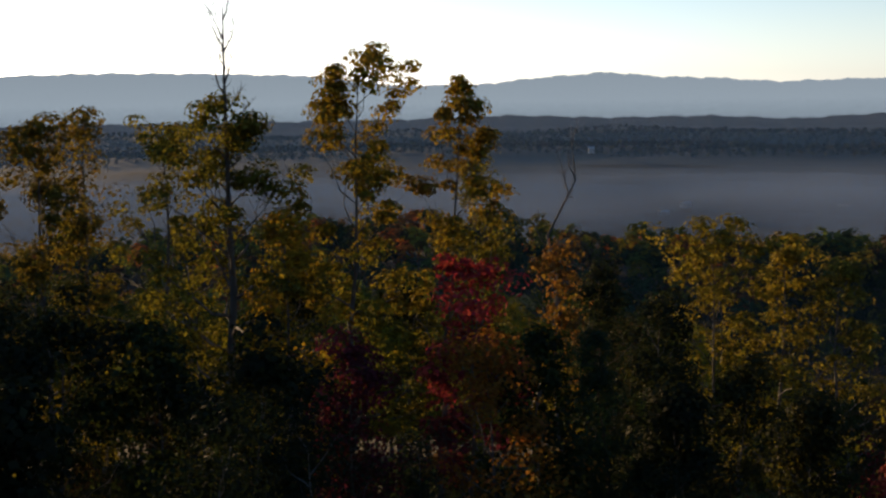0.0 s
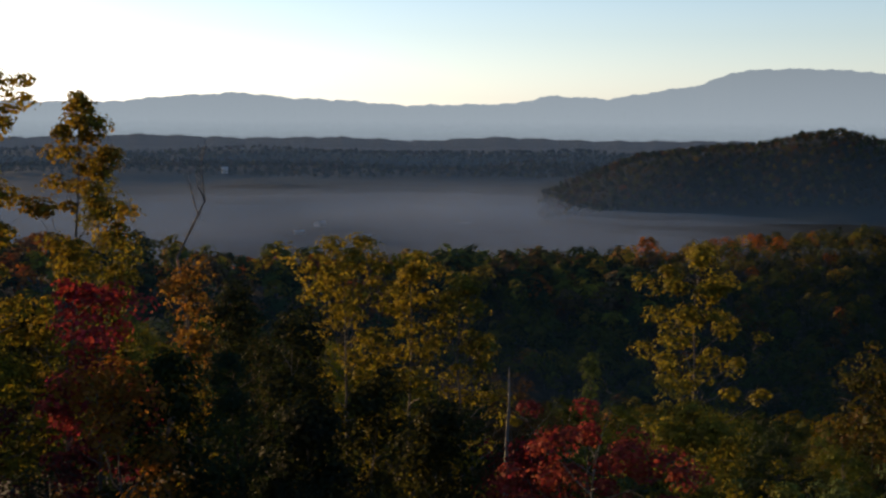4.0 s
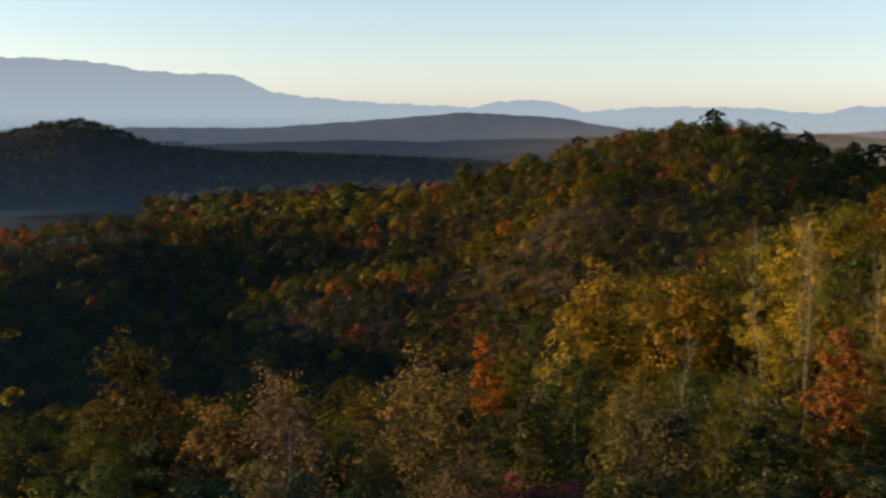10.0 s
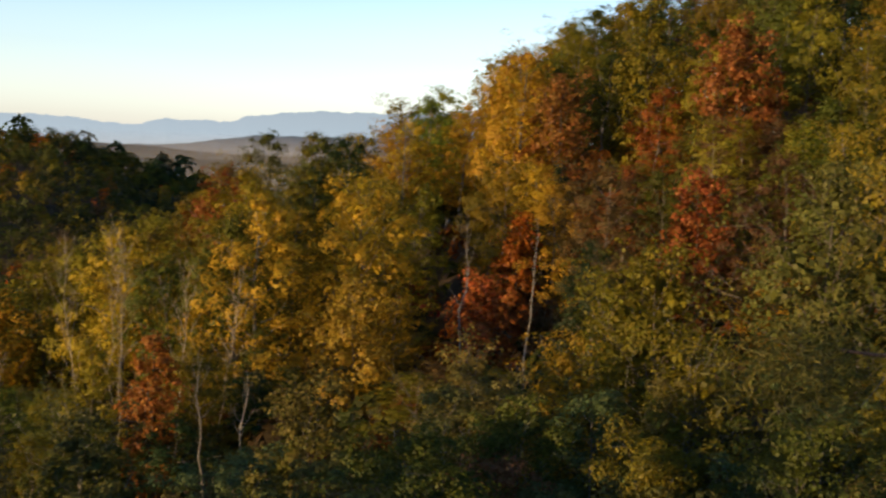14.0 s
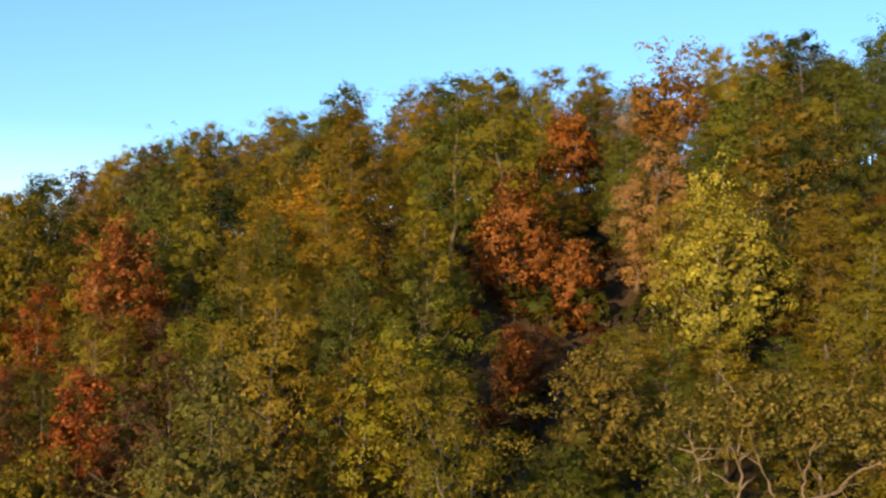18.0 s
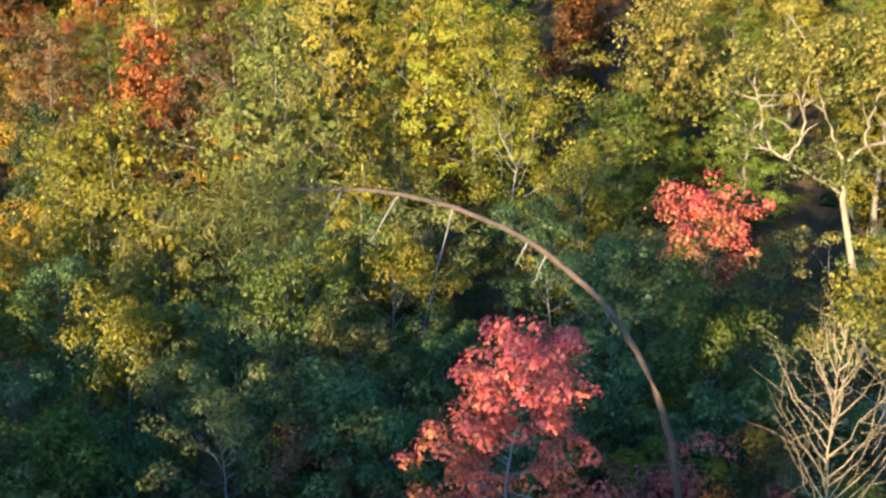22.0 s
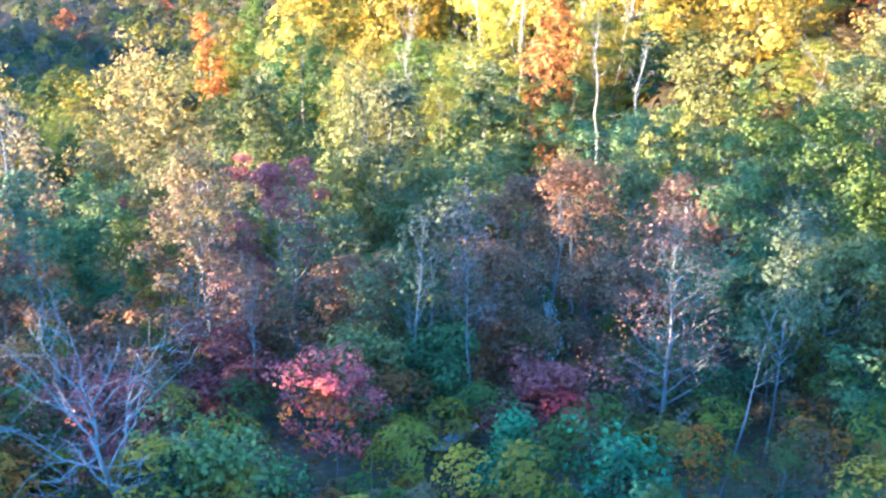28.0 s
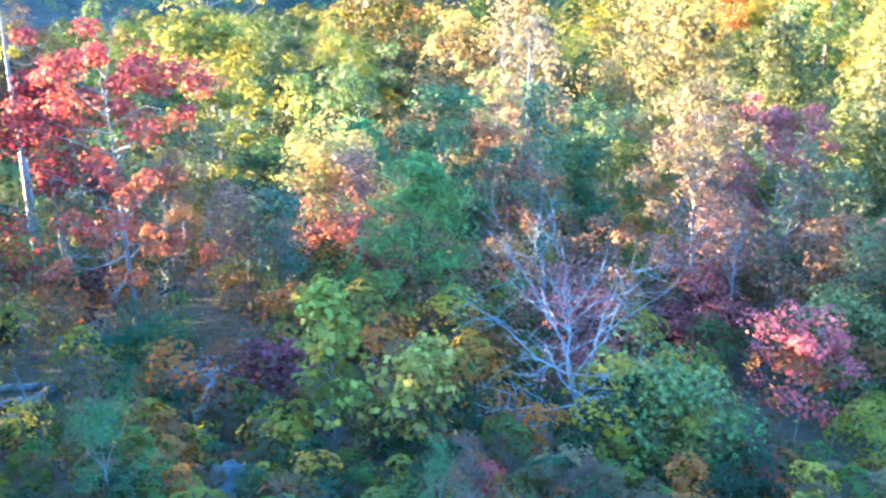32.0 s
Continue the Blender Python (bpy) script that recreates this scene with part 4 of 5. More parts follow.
tree("maple_tree", "orange maple near the skyline", 130.8, 12.5, 104, 6.0, RUST, (0.42, 0.17, 0.025), 0.5, "round", 3600, 0.36, 0.45)
tree("maple_tree", "rust-brown maple at the edge of a dark gap", 108.2, 6.1, 76, 7.0, RUST, (0.34, 0.13, 0.03), 0.3, "round", 4600, 0.3, 0.42)
tree("maple_tree", "yellow-green tree with a full round crown", 138.4, 8.1, 57, 7.4, (0.28, 0.28, 0.04), (0.50, 0.45, 0.05), 0.5, "round", 9000, 0.22, 0.42, bark=BARK_PALE, show=9)
tree("oak_tree", "golden-orange oak just under the skyline", 135.9, 14.6, 112, 11, (0.30, 0.16, 0.03), (0.36, 0.20, 0.03), 0.55, "spread", 4600, 0.4, 0.55)
tree("maple_tree", "dark orange maple on the hillside", 106.6, -1.2, 54, 4.4, RUST, (0.36, 0.11, 0.025), 0.1, "round", 4200, 0.24, 0.34)
tree("oak_tree", "brown-leaved oak on the hillside", 128.4, 1.4, 60, 3.8, BROWN, RUST, 0.1, "oval", 3600, 0.25, 0.36)
tree("pine_tree", "dark pine that tops the skyline", 104.1, 8.9, 88, 4.4, PINE, (0.05, 0.08, 0.03), 0.2, "cone", 4200, 0.5, 0.5, 26, 5, BARK_PINE, rise=(5, 40), needles=True)
tree("oak_tree", "broad olive-green oak on the lower slope", 113.0, -1.0, 38, 7.0, GREEN, (0.17, 0.17, 0.035), 0.15, "round", 7000, 0.18, 0.34, 30, 6)
tree("oak_tree", "olive oak with bleached dead branches", 124.7, -2.8, 36, 9.0, GREEN, OLIVE, 0.2, "spread", 7500, 0.16, 0.34, 24, 6, BARK_GREY, r0=0.09, wobble=0.08, lobed=False, clumps=130)
tree("oak_tree", "olive-gold oak on the lower slope", 132.5, 0.0, 44, 6.0, GREEN, (0.24, 0.19, 0.035), 0.15, "round", 6000, 0.19, 0.34)
tree("oak_tree", "olive oak on the lower slope", 104.5, -5.5, 40, 6.5, GREEN, OLIVE, 0.1, "round", 6000, 0.19, 0.34)
tree("oak_tree", "golden-olive oak beside the post", 147.5, 1.5, 30, 4.5, OLIVE, (0.34, 0.22, 0.04), 0.1, "oval", 4600, 0.16, 0.26)

# below the deck, by the bent pine
tree("maple_tree", "pink-red maple with golden inner leaves, lit at its tip", 124.6, -16.9, 16, 3.6, (0.54, 0.18, 0.065), (0.72, 0.15, 0.12), 0.06, "tiered", 6200, 0.115, 0.17, 40, 6, BARK_GREY, rise=(0, 32), lean=(4, -3), clumps=150, show=16)
tree("maple_tree", "small red-tipped maple with green lower leaves", 135.2, -9.7, 26, 2.9, (0.13, 0.17, 0.03), (0.60, 0.12, 0.09), 0.68, "spread", 3200, 0.13, 0.2, 34, 6, rise=(10, 40), clumps=140, show=7)
tree("bare_shrub", "leafless shrub with straw-coloured upright twigs", 141.8, -15.0, 15, 3.0, TAN, None, 0.05, "round", 0, limbs=46, subs=5, bark=bark_material("bark_straw", (0.07, 0.05, 0.03), (0.17, 0.125, 0.075)), r0=0.032, rise=(25, 62), category="shrub")
# teal leaves carry the cool tint of shade, lifted in place of fill light
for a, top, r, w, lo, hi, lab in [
        (98.4, -14.4, 28, 4.2, SHADE_TEAL, GREEN, "oak with leaves tinted blue-green as in shade"),
        (112.3, -14.5, 27, 4.6, SHADE_TEAL, GREEN, "oak with leaves tinted blue-green as in shade"), (105, -15.5, 26, 4.0, SHADE_TEAL, OLIVE, "green oak in shade"), (119, -13, 30, 4.4, GREEN, OLIVE, "green oak at the edge of the light"),
        (130.5, -13.5, 27, 4.4, SHADE_TEAL, SHADE_TEAL, "oak with leaves tinted blue-green as in shade"), (136, -16.5, 24, 3.4, SHADE_TEAL, GREEN, "oak with leaves tinted blue-green as in shade"), (127.5, -19, 22, 3.0, SHADE_TEAL, SHADE_TEAL, "young tree with leaves tinted as in shade"),
        (116.5, -20, 23, 3.2, SHADE_TEAL, SHADE_TEAL, "young tree with leaves tinted as in shade"), (102, -21, 22, 3.0, SHADE_TEAL, GREEN, "young tree with leaves tinted as in shade"), (96, -19.5, 23, 3.2, SHADE_TEAL, GREEN, "young tree with leaves tinted blue-green as in shade"),
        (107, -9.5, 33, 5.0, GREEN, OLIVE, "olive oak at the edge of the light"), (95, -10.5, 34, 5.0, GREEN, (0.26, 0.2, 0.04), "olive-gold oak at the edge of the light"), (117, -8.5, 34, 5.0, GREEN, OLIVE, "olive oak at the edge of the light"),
        (129, -8, 34, 5.0, GREEN, OLIVE, "olive oak at the edge of the light"), (101, -10, 36, 4.6, OLIVE, GOLD, "golden-olive oak on the slope"), (144, -12, 22, 3.4, SHADE_TEAL, OLIVE, "olive oak in shade")]:
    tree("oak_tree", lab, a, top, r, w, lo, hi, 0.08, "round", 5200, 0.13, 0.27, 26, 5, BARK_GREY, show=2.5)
tree("pine_sapling", "fresh green young pine in shade", 109.1, -25.5, 20, 2.4, (0.08, 0.20, 0.06), (0.12, 0.27, 0.07), 0.05, "cone", 4200, 0.16, 0.15, 34, 6, BARK_PINE, rise=(0, 35), needles=True, show=5)
tree("dead_tree", "slim blue-grey leaning trunk", 99.9, -24.5, 20, 0.8, TAN, None, 0.7, "oval", 0, limbs=4, subs=1, bark=BARK_GREY, r0=0.11, lean=(0, -8))

# the garden slope below the deck; leaf colours lifted in place of fill light
tree("maple_tree", "red-orange maple with flat tiers of leaves", 28.8, -15.8, 17, 4.4, (0.34, 0.115, 0.045), (0.40, 0.07, 0.045), 0.38, "spread", 3300, 0.12, 0.17, 26, 6, BARK_GREY, rise=(-3, 25), clumps=62, show=11)
tree("sapling", "yellow-green sapling with a few sprays", 39.0, -17.3, 23, 1.6, LIME, (0.30, 0.30, 0.05), 0.3, "sparse", 1100, 0.14, 0.18, 14, 4, show=4.5)
tree("sapling", "round fresh green young tree", 42.2, -20.3, 26, 1.5, (0.07, 0.16, 0.05), (0.10, 0.21, 0.06), 0.6, "round", 1800, show=3.5)
tree("maple_tree", "gold and scarlet young maple", 40.8, -21.7, 20, 2.4, (0.46, 0.13, 0.06), (0.52, 0.36, 0.08), 0.35, "round", 3600, 0.11, 0.2, 24, 5, show=5.5)
tree("pine_tree", "soft green pine with spreading boughs", 45.0, -21.4, 17, 4.2, (0.12, 0.19, 0.04), (0.17, 0.24, 0.05), 0.1, "cone", 4200, 0.24, 0.17, 40, 7, BARK_PINE, rise=(-4, 26), needles=True, clumps=130, show=11)
tree("dead_tree", "pale bleached dead trunk with broken limbs", 49.4, -14, 30, 1.6, TAN, None, 0.4, "oval", 0, limbs=14, subs=3, bark=BARK_BEIGE, r0=0.08, wobble=0.04, lean=(0, 4), rise=(35, 65))
tree("dead_tree", "dark dead trunk with stub branches", 52.2, -14.5, 27, 1.8, TAN, None, 0.3, "oval", 0, limbs=16, subs=2, bark=BARK_GREY, r0=0.12, wobble=0.035, lean=(0, -6), rise=(-5, 30))
tree("dead_tree", "grey bare tree with fine twigs", 51.5, -14.8, 33, 3.4, TAN, (0.15, 0.12, 0.07), 0.4, "round", 260, 0.1, 0.3, 24, 6, bark=BARK_GREY, rise=(35, 65))
tree("maple_tree", "dusty pink and green maple with thin leaves", 60.2, -18, 20, 2.7, (0.30, 0.13, 0.10), (0.17, 0.13, 0.05), 0.12, "oval", 4600, 0.10, 0.2, 34, 6, BARK_GREY, clumps=95, show=13)
tree("maple_tree", "dusty rust-brown maple in shade", 36.3, -24.0, 18, 2.1, (0.20, 0.13, 0.07), (0.32, 0.16, 0.09), 0.15, "round", 2800, 0.10, 0.2, 26, 5, BARK_GREY, show=7)
tree("maple_tree", "dark wine-red maple in shade", 36.0, -31.7, 13.8, 1.3, (0.16, 0.05, 0.06), (0.26, 0.07, 0.08), 0.2, "round", 1500, 0.09, 0.16, 22, 5, BARK_GREY, show=4)
tree("maple_tree", "muted crimson maple behind a dead tree", 54.2, -29.5, 15.5, 2.1, (0.25, 0.09, 0.07), (0.42, 0.13, 0.10), 0.15, "round", 2200, 0.09, 0.18, 24, 5, BARK_GREY, show=4)
tree("maple_tree", "bright orange small maple", 50.3, -26.5, 20, 1.0, (0.40, 0.16, 0.06), (0.62, 0.28, 0.07), 0.3, "round", 900, 0.10, 0.16, 16, 4, BARK_GREY, show=2)
tree("oak_tree", "olive oak on a pale trunk", 64.4, -15, 27, 3.4, GREEN, (0.15, 0.14, 0.035), 0.3, "oval", 4600, 0.14, 0.26, 26, 5, BARK_ASH)
tree("oak_tree", "olive-grey oak with open crown", 70.5, -15.2, 25, 3.2, GREEN, (0.15, 0.135, 0.05), 0.2, "oval", 4200, 0.14, 0.26, 26, 5)
tree("oak_tree", "grey-green thin tree in shade", 73, -21, 19, 2.2, (0.08, 0.11, 0.05), (0.13, 0.13, 0.055), 0.25, "oval", 2600, 0.12, 0.22, 24, 5, BARK_GREY)
tree("sapling", "tall sapling with large lime-green leaves", 39.6, -28.3, 12, 1.2, (0.20, 0.20, 0.03), (0.35, 0.32, 0.04), 0.3, "oval", 700, 0.13, 0.15, 14, 4, BARK_GREY, rise=(25, 60), lean=(0, 3), show=12)
tree("sapling", "sapling with drooping yellow-green leaves", 44.6, -31.7, 12, 1.3, (0.22, 0.19, 0.035), (0.40, 0.30, 0.045), 0.3, "round", 700, 0.13, 0.15, 14, 4, BARK_GREY, rise=(15, 45), show=9)
tree("dead_tree", "bleached dead tree with tangled bare branches", 54.2, -29.2, 13, 5.0, TAN, None, 0.1, "spread", 0, limbs=24, subs=9, bark=BARK_ASH, r0=0.075, rise=(-5, 42), wobble=0.06, show=11)
tree("shrub", "green shrub with pale cream-edged leaves at its top", 60.7, -33.6, 12.5, 2.2, (0.10, 0.17, 0.045), (0.22, 0.23, 0.06), 0.05, "round", 3600, 0.09, 0.16, 26, 5, category="shrub", show=7)
tree("maple_tree", "crimson young maple on a thin grey stem", 67.3, -29.5, 15, 2.1, (0.40, 0.08, 0.07), (0.60, 0.14, 0.11), 0.45, "tiered", 1300, 0.10, 0.14, 22, 6, BARK_GREY, rise=(0, 40), clumps=42, show=5)
tree("sapling", "green young tree with upright sprays", 78.0, -31.2, 14, 1.3, (0.09, 0.20, 0.08), (0.15, 0.27, 0.10), 0.05, "cone", 2400, 0.09, 0.16, 26, 5, BARK_GREY, show=5)
tree("shrub", "blue-green shrub in deep shade", 84.6, -33.4, 13, 1.7, (0.085, 0.18, 0.08), (0.14, 0.24, 0.09), 0.05, "round", 2400, 0.09, 0.16, 26, 5, BARK_GREY, category="shrub", show=5)
tree("juniper_shrub", "dense dark green juniper shrub", 28.3, -30.5, 15, 2.3, (0.025, 0.085, 0.035), (0.035, 0.11, 0.04), 0.02, "round", 6500, 0.10, 0.14, 30, 6, needles=True, category="shrub", show=8)
tree("hornbeam_tree", "thin tree with small purplish-brown leaves", 86.4, -20.5, 17, 2.5, (0.17, 0.085, 0.075), (0.22, 0.11, 0.075), 0.1, "oval", 2000, 0.07, 0.28, 34, 7, BARK_GREY, rise=(25, 60), show=14)
tree("maple_tree", "orange-brown maple behind thin stems", 80.8, -19.2, 24, 2.5, (0.26, 0.14, 0.06), (0.46, 0.20, 0.07), 0.45, "round", 3200, 0.11, 0.2, show=5)
tree("maple_tree", "rust-brown young tree in shade", 76.5, -24, 20, 2.6, (0.18, 0.13, 0.06), (0.30, 0.14, 0.06), 0.2, "round", 3200, 0.11)
tree("oak_tree", "blue-green oak with a grey forked trunk", 92.5, -15.5, 26, 4.0, SHADE_TEAL, GREEN, 0.25, "round", 5600, 0.14, 0.26, 26, 5, BARK_GREY)
tree("oak_tree", "golden-olive oak in the last light", 87.5, -13.0, 36, 5.0, GREEN, (0.18, 0.15, 0.03), 0.1, "round", 5600, 0.17, 0.3)
tree("oak_tree", "pale olive oak in the last light", 69.5, -14.5, 38, 5.0, GREEN, (0.15, 0.135, 0.035), 0.1, "round", 5600, 0.17, 0.3)
tree("oak_tree", "straw-gold oak in the last light", 59.5, -14.5, 46, 6.0, (0.13, 0.11, 0.035), (0.19, 0.145, 0.04), 0.1, "round", 5600, 0.2, 0.34)
tree("oak_tree", "grey-green oak on the slope", 75.8, -14.3, 40, 5.5, GREEN, (0.15, 0.15, 0.04), 0.1, "round", 5600, 0.18, 0.32, bark=BARK_PALE)

# green and dull red trees that fill the shaded slope
rng = np.random.default_rng(73)
HEROES = list(SHOWN)
FILL = [((0.085, 0.13, 0.045), (0.12, 0.165, 0.05), "green oak"), ((0.10, 0.15, 0.055), (0.13, 0.18, 0.06), "blue-green oak"), ((0.13, 0.145, 0.045), (0.19, 0.19, 0.05), "olive oak"),
        ((0.21, 0.12, 0.06), (0.32, 0.155, 0.07), "dull rust-brown maple"), ((0.24, 0.085, 0.07), (0.38, 0.11, 0.085), "dusty wine-red maple"), ((0.16, 0.145, 0.04), (0.22, 0.19, 0.05), "yellow-olive oak")]
for az0, az1, r, low, high, count in [(92, 150, 32, -13, -10.5, 13), (90, 150, 27, -18.5, -14, 14), (88, 150, 22.5, -24, -19, 13), (94, 118, 18.5, -29, -25.5, 5), (128, 134, 20, -27, -24, 2),
                                      (37, 92, 16.8, -31.5, -27.5, 10), (34, 60, 30, -19.5, -18, 4), (60, 90, 30, -18, -15.5, 6), (30, 90, 25, -22, -18, 13), (32, 90, 20.5, -27, -22.5, 11)]:
    for k in range(count):
        a = az0 + (az1 - az0) * (k + rng.uniform(0.15, 0.85)) / count
        q = rng.choice(6, p=[0.32, 0.26, 0.22, 0.08, 0.04, 0.08] if a > 88 and r < 31 else [0.4, 0.34, 0.12, 0.14, 0, 0] if a < 57 and r > 22 else [0.16, 0.05, 0.5, 0.04, 0, 0.25] if r > 31 else ([0.12, 0.08, 0.34, 0.10, 0.06, 0.30] if r > 28 else [0.15, 0.12, 0.2, 0.22, 0.17, 0.14]))
        r2 = r + rng.normal(0, 0.8)
        word = FILL[q][2].split()[-1]
        top = min(rng.uniform(low, high), clear_view(a, r2, 0.9, HEROES))
        if top < low - 5:
            continue
        tree(word + "_tree", FILL[q][2] + " with an open crown on the slope", a, top, r2, r2 * rng.uniform(0.10, 0.16), FILL[q][0], FILL[q][1], 0.3, ("oval", "round", "spread")[k % 3], 3000, 0.125, 0.2, 18, 5, BARK_GREY,
             wobble=0.025, rise=(10, 55), lobed=False, clumps=70, show=1)

# slender grey stems in the shade of the slope
rng = np.random.default_rng(70)
for k in range(30):
    a, r = 33 + 72 * (k + rng.uniform(0, 0.9)) / 30, rng.uniform(15, 27)
    leafy = rng.random() < 0.7
    c = [(0.10, 0.11, 0.05), (0.16, 0.10, 0.07), (0.14, 0.14, 0.05), (0.08, 0.11, 0.05)][rng.integers(0, 4)]
    tree("young_tree", "slender grey stem with a thin airy crown" if leafy else "slender bare grey stem in shade", a, rng.uniform(-24.5, -18), r, rng.uniform(1.0, 1.7), c, tuple(1.25 * q for q in c), 0.45, "oval", int(rng.uniform(500, 1000)) if leafy else 0,
         0.10, 0.2, 12, 4, BARK_GREY, r0=rng.uniform(0.025, 0.045), wobble=0.02, lean=(rng.normal(0, 3), rng.normal(0, 3)), rise=(40, 70), clumps=30, show=0)

# the pale oak's trunk and the bent pine's arch stay in view
SHOWN.append((142.2, 30.0, 2.2, -15.0))
SHOWN.append((139.0, 30.0, 2.5, -6.5))
for k in range(7):
    SHOWN.append((114 + 3.2 * k, 18.0, 1.6, -11.0 - 0.42 * k * k))

# ---------------------------------------------------------------- the woods between them
# unseen trees left of the view, added to shade the near slope
rng = np.random.default_rng(90)
for r in (28, 35, 43, 52):
    for a in np.arange(-56, -34 + (r - 28) * 0.12, 260 / r):
        x, y = place(a, r + rng.normal(0, 1.2))
        k, ci = rng.integers(0, 5), rng.integers(0, 2)
        plant(MID[k], KIND[k], x, y, ground_z(x, y) - 0.2, rng.uniform(0.95, 1.15), rng.uniform(0, 360), (DARK, OLIVE)[ci], ("dark green", "olive")[ci] + " " + KIND[k].replace("_", " ") + " added out of view to cast shade", "tree", "trees beside the house")

GOLDEN, OLIVES = [5, 12, 6, 0, 0.2, 0, 0.5, 0.3, 1.2], [7, 11, 1.0, 0, 0.2, 0, 1.0, 0.15, 2]
for az0, az1, mix, seed in [(62, 75, OLIVES, 39), (75, 102, GOLDEN, 31), (102, 152, OLIVES, 35)]:
    slope_trees(az0, az1, 38, 50, 5.4, OLIVES, seed, MID, lambda a, r: a > 76)
    slope_trees(az0, az1, 51, 74, 5.5, mix, seed + 1, MID)
    slope_trees(az0, az1, 74, 150, 6.4, mix, seed + 2, BACK, lambda a, r: a > 76 or r < 120, 1.12)
# mix weighted to dark greens, in place of shade in the hollow
slope_trees(18, 62, 44, 80, 5.0, [6, 3, 0.1, 0.05, 0.4, 0, 2, 0.3, 9], 32, MID, lambda a, r: True, 0.68)
# dark stand added ahead to shade the hollow beyond it
slope_trees(-30, 18, 48, 104, 6.2, [4, 2, 0, 0, 0.3, 0, 2, 0, 9], 37, BACK)
# the same dark mix standing for shade farther down
slope_trees(18, 62, 80, 134, 5.4, [6, 3, 0.1, 0.05, 0.4, 0, 2, 0.3, 9], 34, BACK, lambda a, r: True, 0.68)

# ---------------------------------------------------------------- undergrowth
UNDER = [
    tree_template(201, "shrub", 3.0, 0.04, 1.25, 12, 3, "round", 2300, 0.095, 34, 0.36, 0.03, BARK_GREY, 3),
    tree_template(202, "shrub", 3.4, 0.06, 1.1, 12, 3, "oval", 2300, 0.095, 34, 0.36, 0.03, BARK_GREY, 3),
    tree_template(203, "young", 5.0, 0.15, 1.4, 14, 3, "oval", 3000, 0.095, 42, 0.40, 0.05, BARK_GREY, 3),
    tree_template(204, "young", 5.0, 0.2, 1.3, 14, 3, "sparse", 2400, 0.095, 36, 0.38, 0.05, BARK, 3),
    tree_template(211, "shrub", 3.0, 0.04, 1.25, 14, 4, "round", 5200, 0.05, 60, 0.30, 0.03, BARK_GREY, 3),
    tree_template(212, "shrub", 3.4, 0.06, 1.1, 14, 4, "oval", 5200, 0.05, 60, 0.30, 0.03, BARK_GREY, 3),
    tree_template(213, "young", 5.0, 0.15, 1.4, 16, 4, "oval", 6000, 0.055, 70, 0.34, 0.05, BARK_GREY, 3),
    tree_template(214, "young", 5.0, 0.2, 1.3, 16, 4, "sparse", 5200, 0.055, 64, 0.32, 0.05, BARK, 3),
]
LANE = [(73.3, 16.7), (74.2, 17.4), (78.5, 21.5), (80.3, 24.5), (79.5, 30), (76, 36), (74, 41), (74.5, 48), (78, 56)]
LANE_XY = np.array([place(a, r) for a, r in LANE])


def off_lane(x, y, gap=0.3):
    return np.hypot(LANE_XY[:1, 0] - x, LANE_XY[:1, 1] - y).min() > gap


rng = np.random.default_rng(77)
SHADES = [(0.075, 0.12, 0.04), (0.085, 0.15, 0.045), GREEN, (0.12, 0.12, 0.03), BROWN, (0.20, 0.09, 0.03), (0.13, 0.04, 0.035), (0.17, 0.05, 0.04), (0.24, 0.18, 0.04), (0.12, 0.08, 0.05)]
SHADE_WORD = ["dark green", "fresh green", "green", "olive", "brown", "rust-brown", "maroon", "crimson", "golden", "dull brown"]
r = 9.2
while r < 42:
    step = 1.3 + r * 0.045
    da = np.degrees(step / r)
    for a in np.arange(-30, 152, da):
        a2, r2 = a + rng.normal(0, da * 0.35), r + rng.normal(0, step * 0.35)
        k, ci = rng.integers(0, 4) + (4 if r < 19 else 0), rng.choice(10, p=[0.20, 0.15, 0.14, 0.12, 0.11, 0.06, 0.06, 0.05, 0.02, 0.09])
        if a2 < 26:
            ci = 0 if ci < 6 else 4
        s, turn = rng.uniform(0.5, 1.3), rng.uniform(0, 360)
        x, y = place(a2, r2)
        z = ground_z(x, y) - 0.1
        most = EYE + r2 * math.tan(radians(np.interp(a2, [-30, 10, 14, 30, 38, 100, 110, 125, 150], [-14, -15, -15, -18, -18.6, -18.4, -20, -19, -17]) - abs(rng.normal(0, 2.5)))) - z
        s = min(s, most / UNDER[k][2], (EYE + r2 * math.tan(radians(clear_view(a2, r2, 1.0))) - z) / UNDER[k][2])
        if s < 0.3 or (a2 > 92 and r2 < 13.5)  or not off_lane(x, y):
            continue
        name = "shrub" if k % 4 < 2 else "young_tree"
        # left of 17 degrees, leaf colour is cut to a fifth as shade
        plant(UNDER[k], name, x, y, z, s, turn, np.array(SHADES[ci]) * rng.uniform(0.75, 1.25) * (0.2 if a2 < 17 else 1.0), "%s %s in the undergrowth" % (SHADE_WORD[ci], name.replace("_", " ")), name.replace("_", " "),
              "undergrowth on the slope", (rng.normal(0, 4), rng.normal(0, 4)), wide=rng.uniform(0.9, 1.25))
    r += step

# low growth that hides the ground
LOW = [5, 4, 0.9, 0.4, 1.9, 0.7, 3, 0.6, 3]
# dim puts the near slope's shade into the leaf colour
woods("ground_cover", "low undergrowth on the near slope, leaf colour blackened as shade", -28, 17, 9.0, 40, 1.15, 1.6, 120, 0.17, LOW, 41, dim=0.15)
woods("ground_cover", "low mixed green, rust and brown undergrowth on the near slope", 17, 152, 12.5, 40, 1.15, 1.6, 400, 0.065, LOW, 43, lambda a, r: off_lane(*place(a, r), 0.35), 0.85)
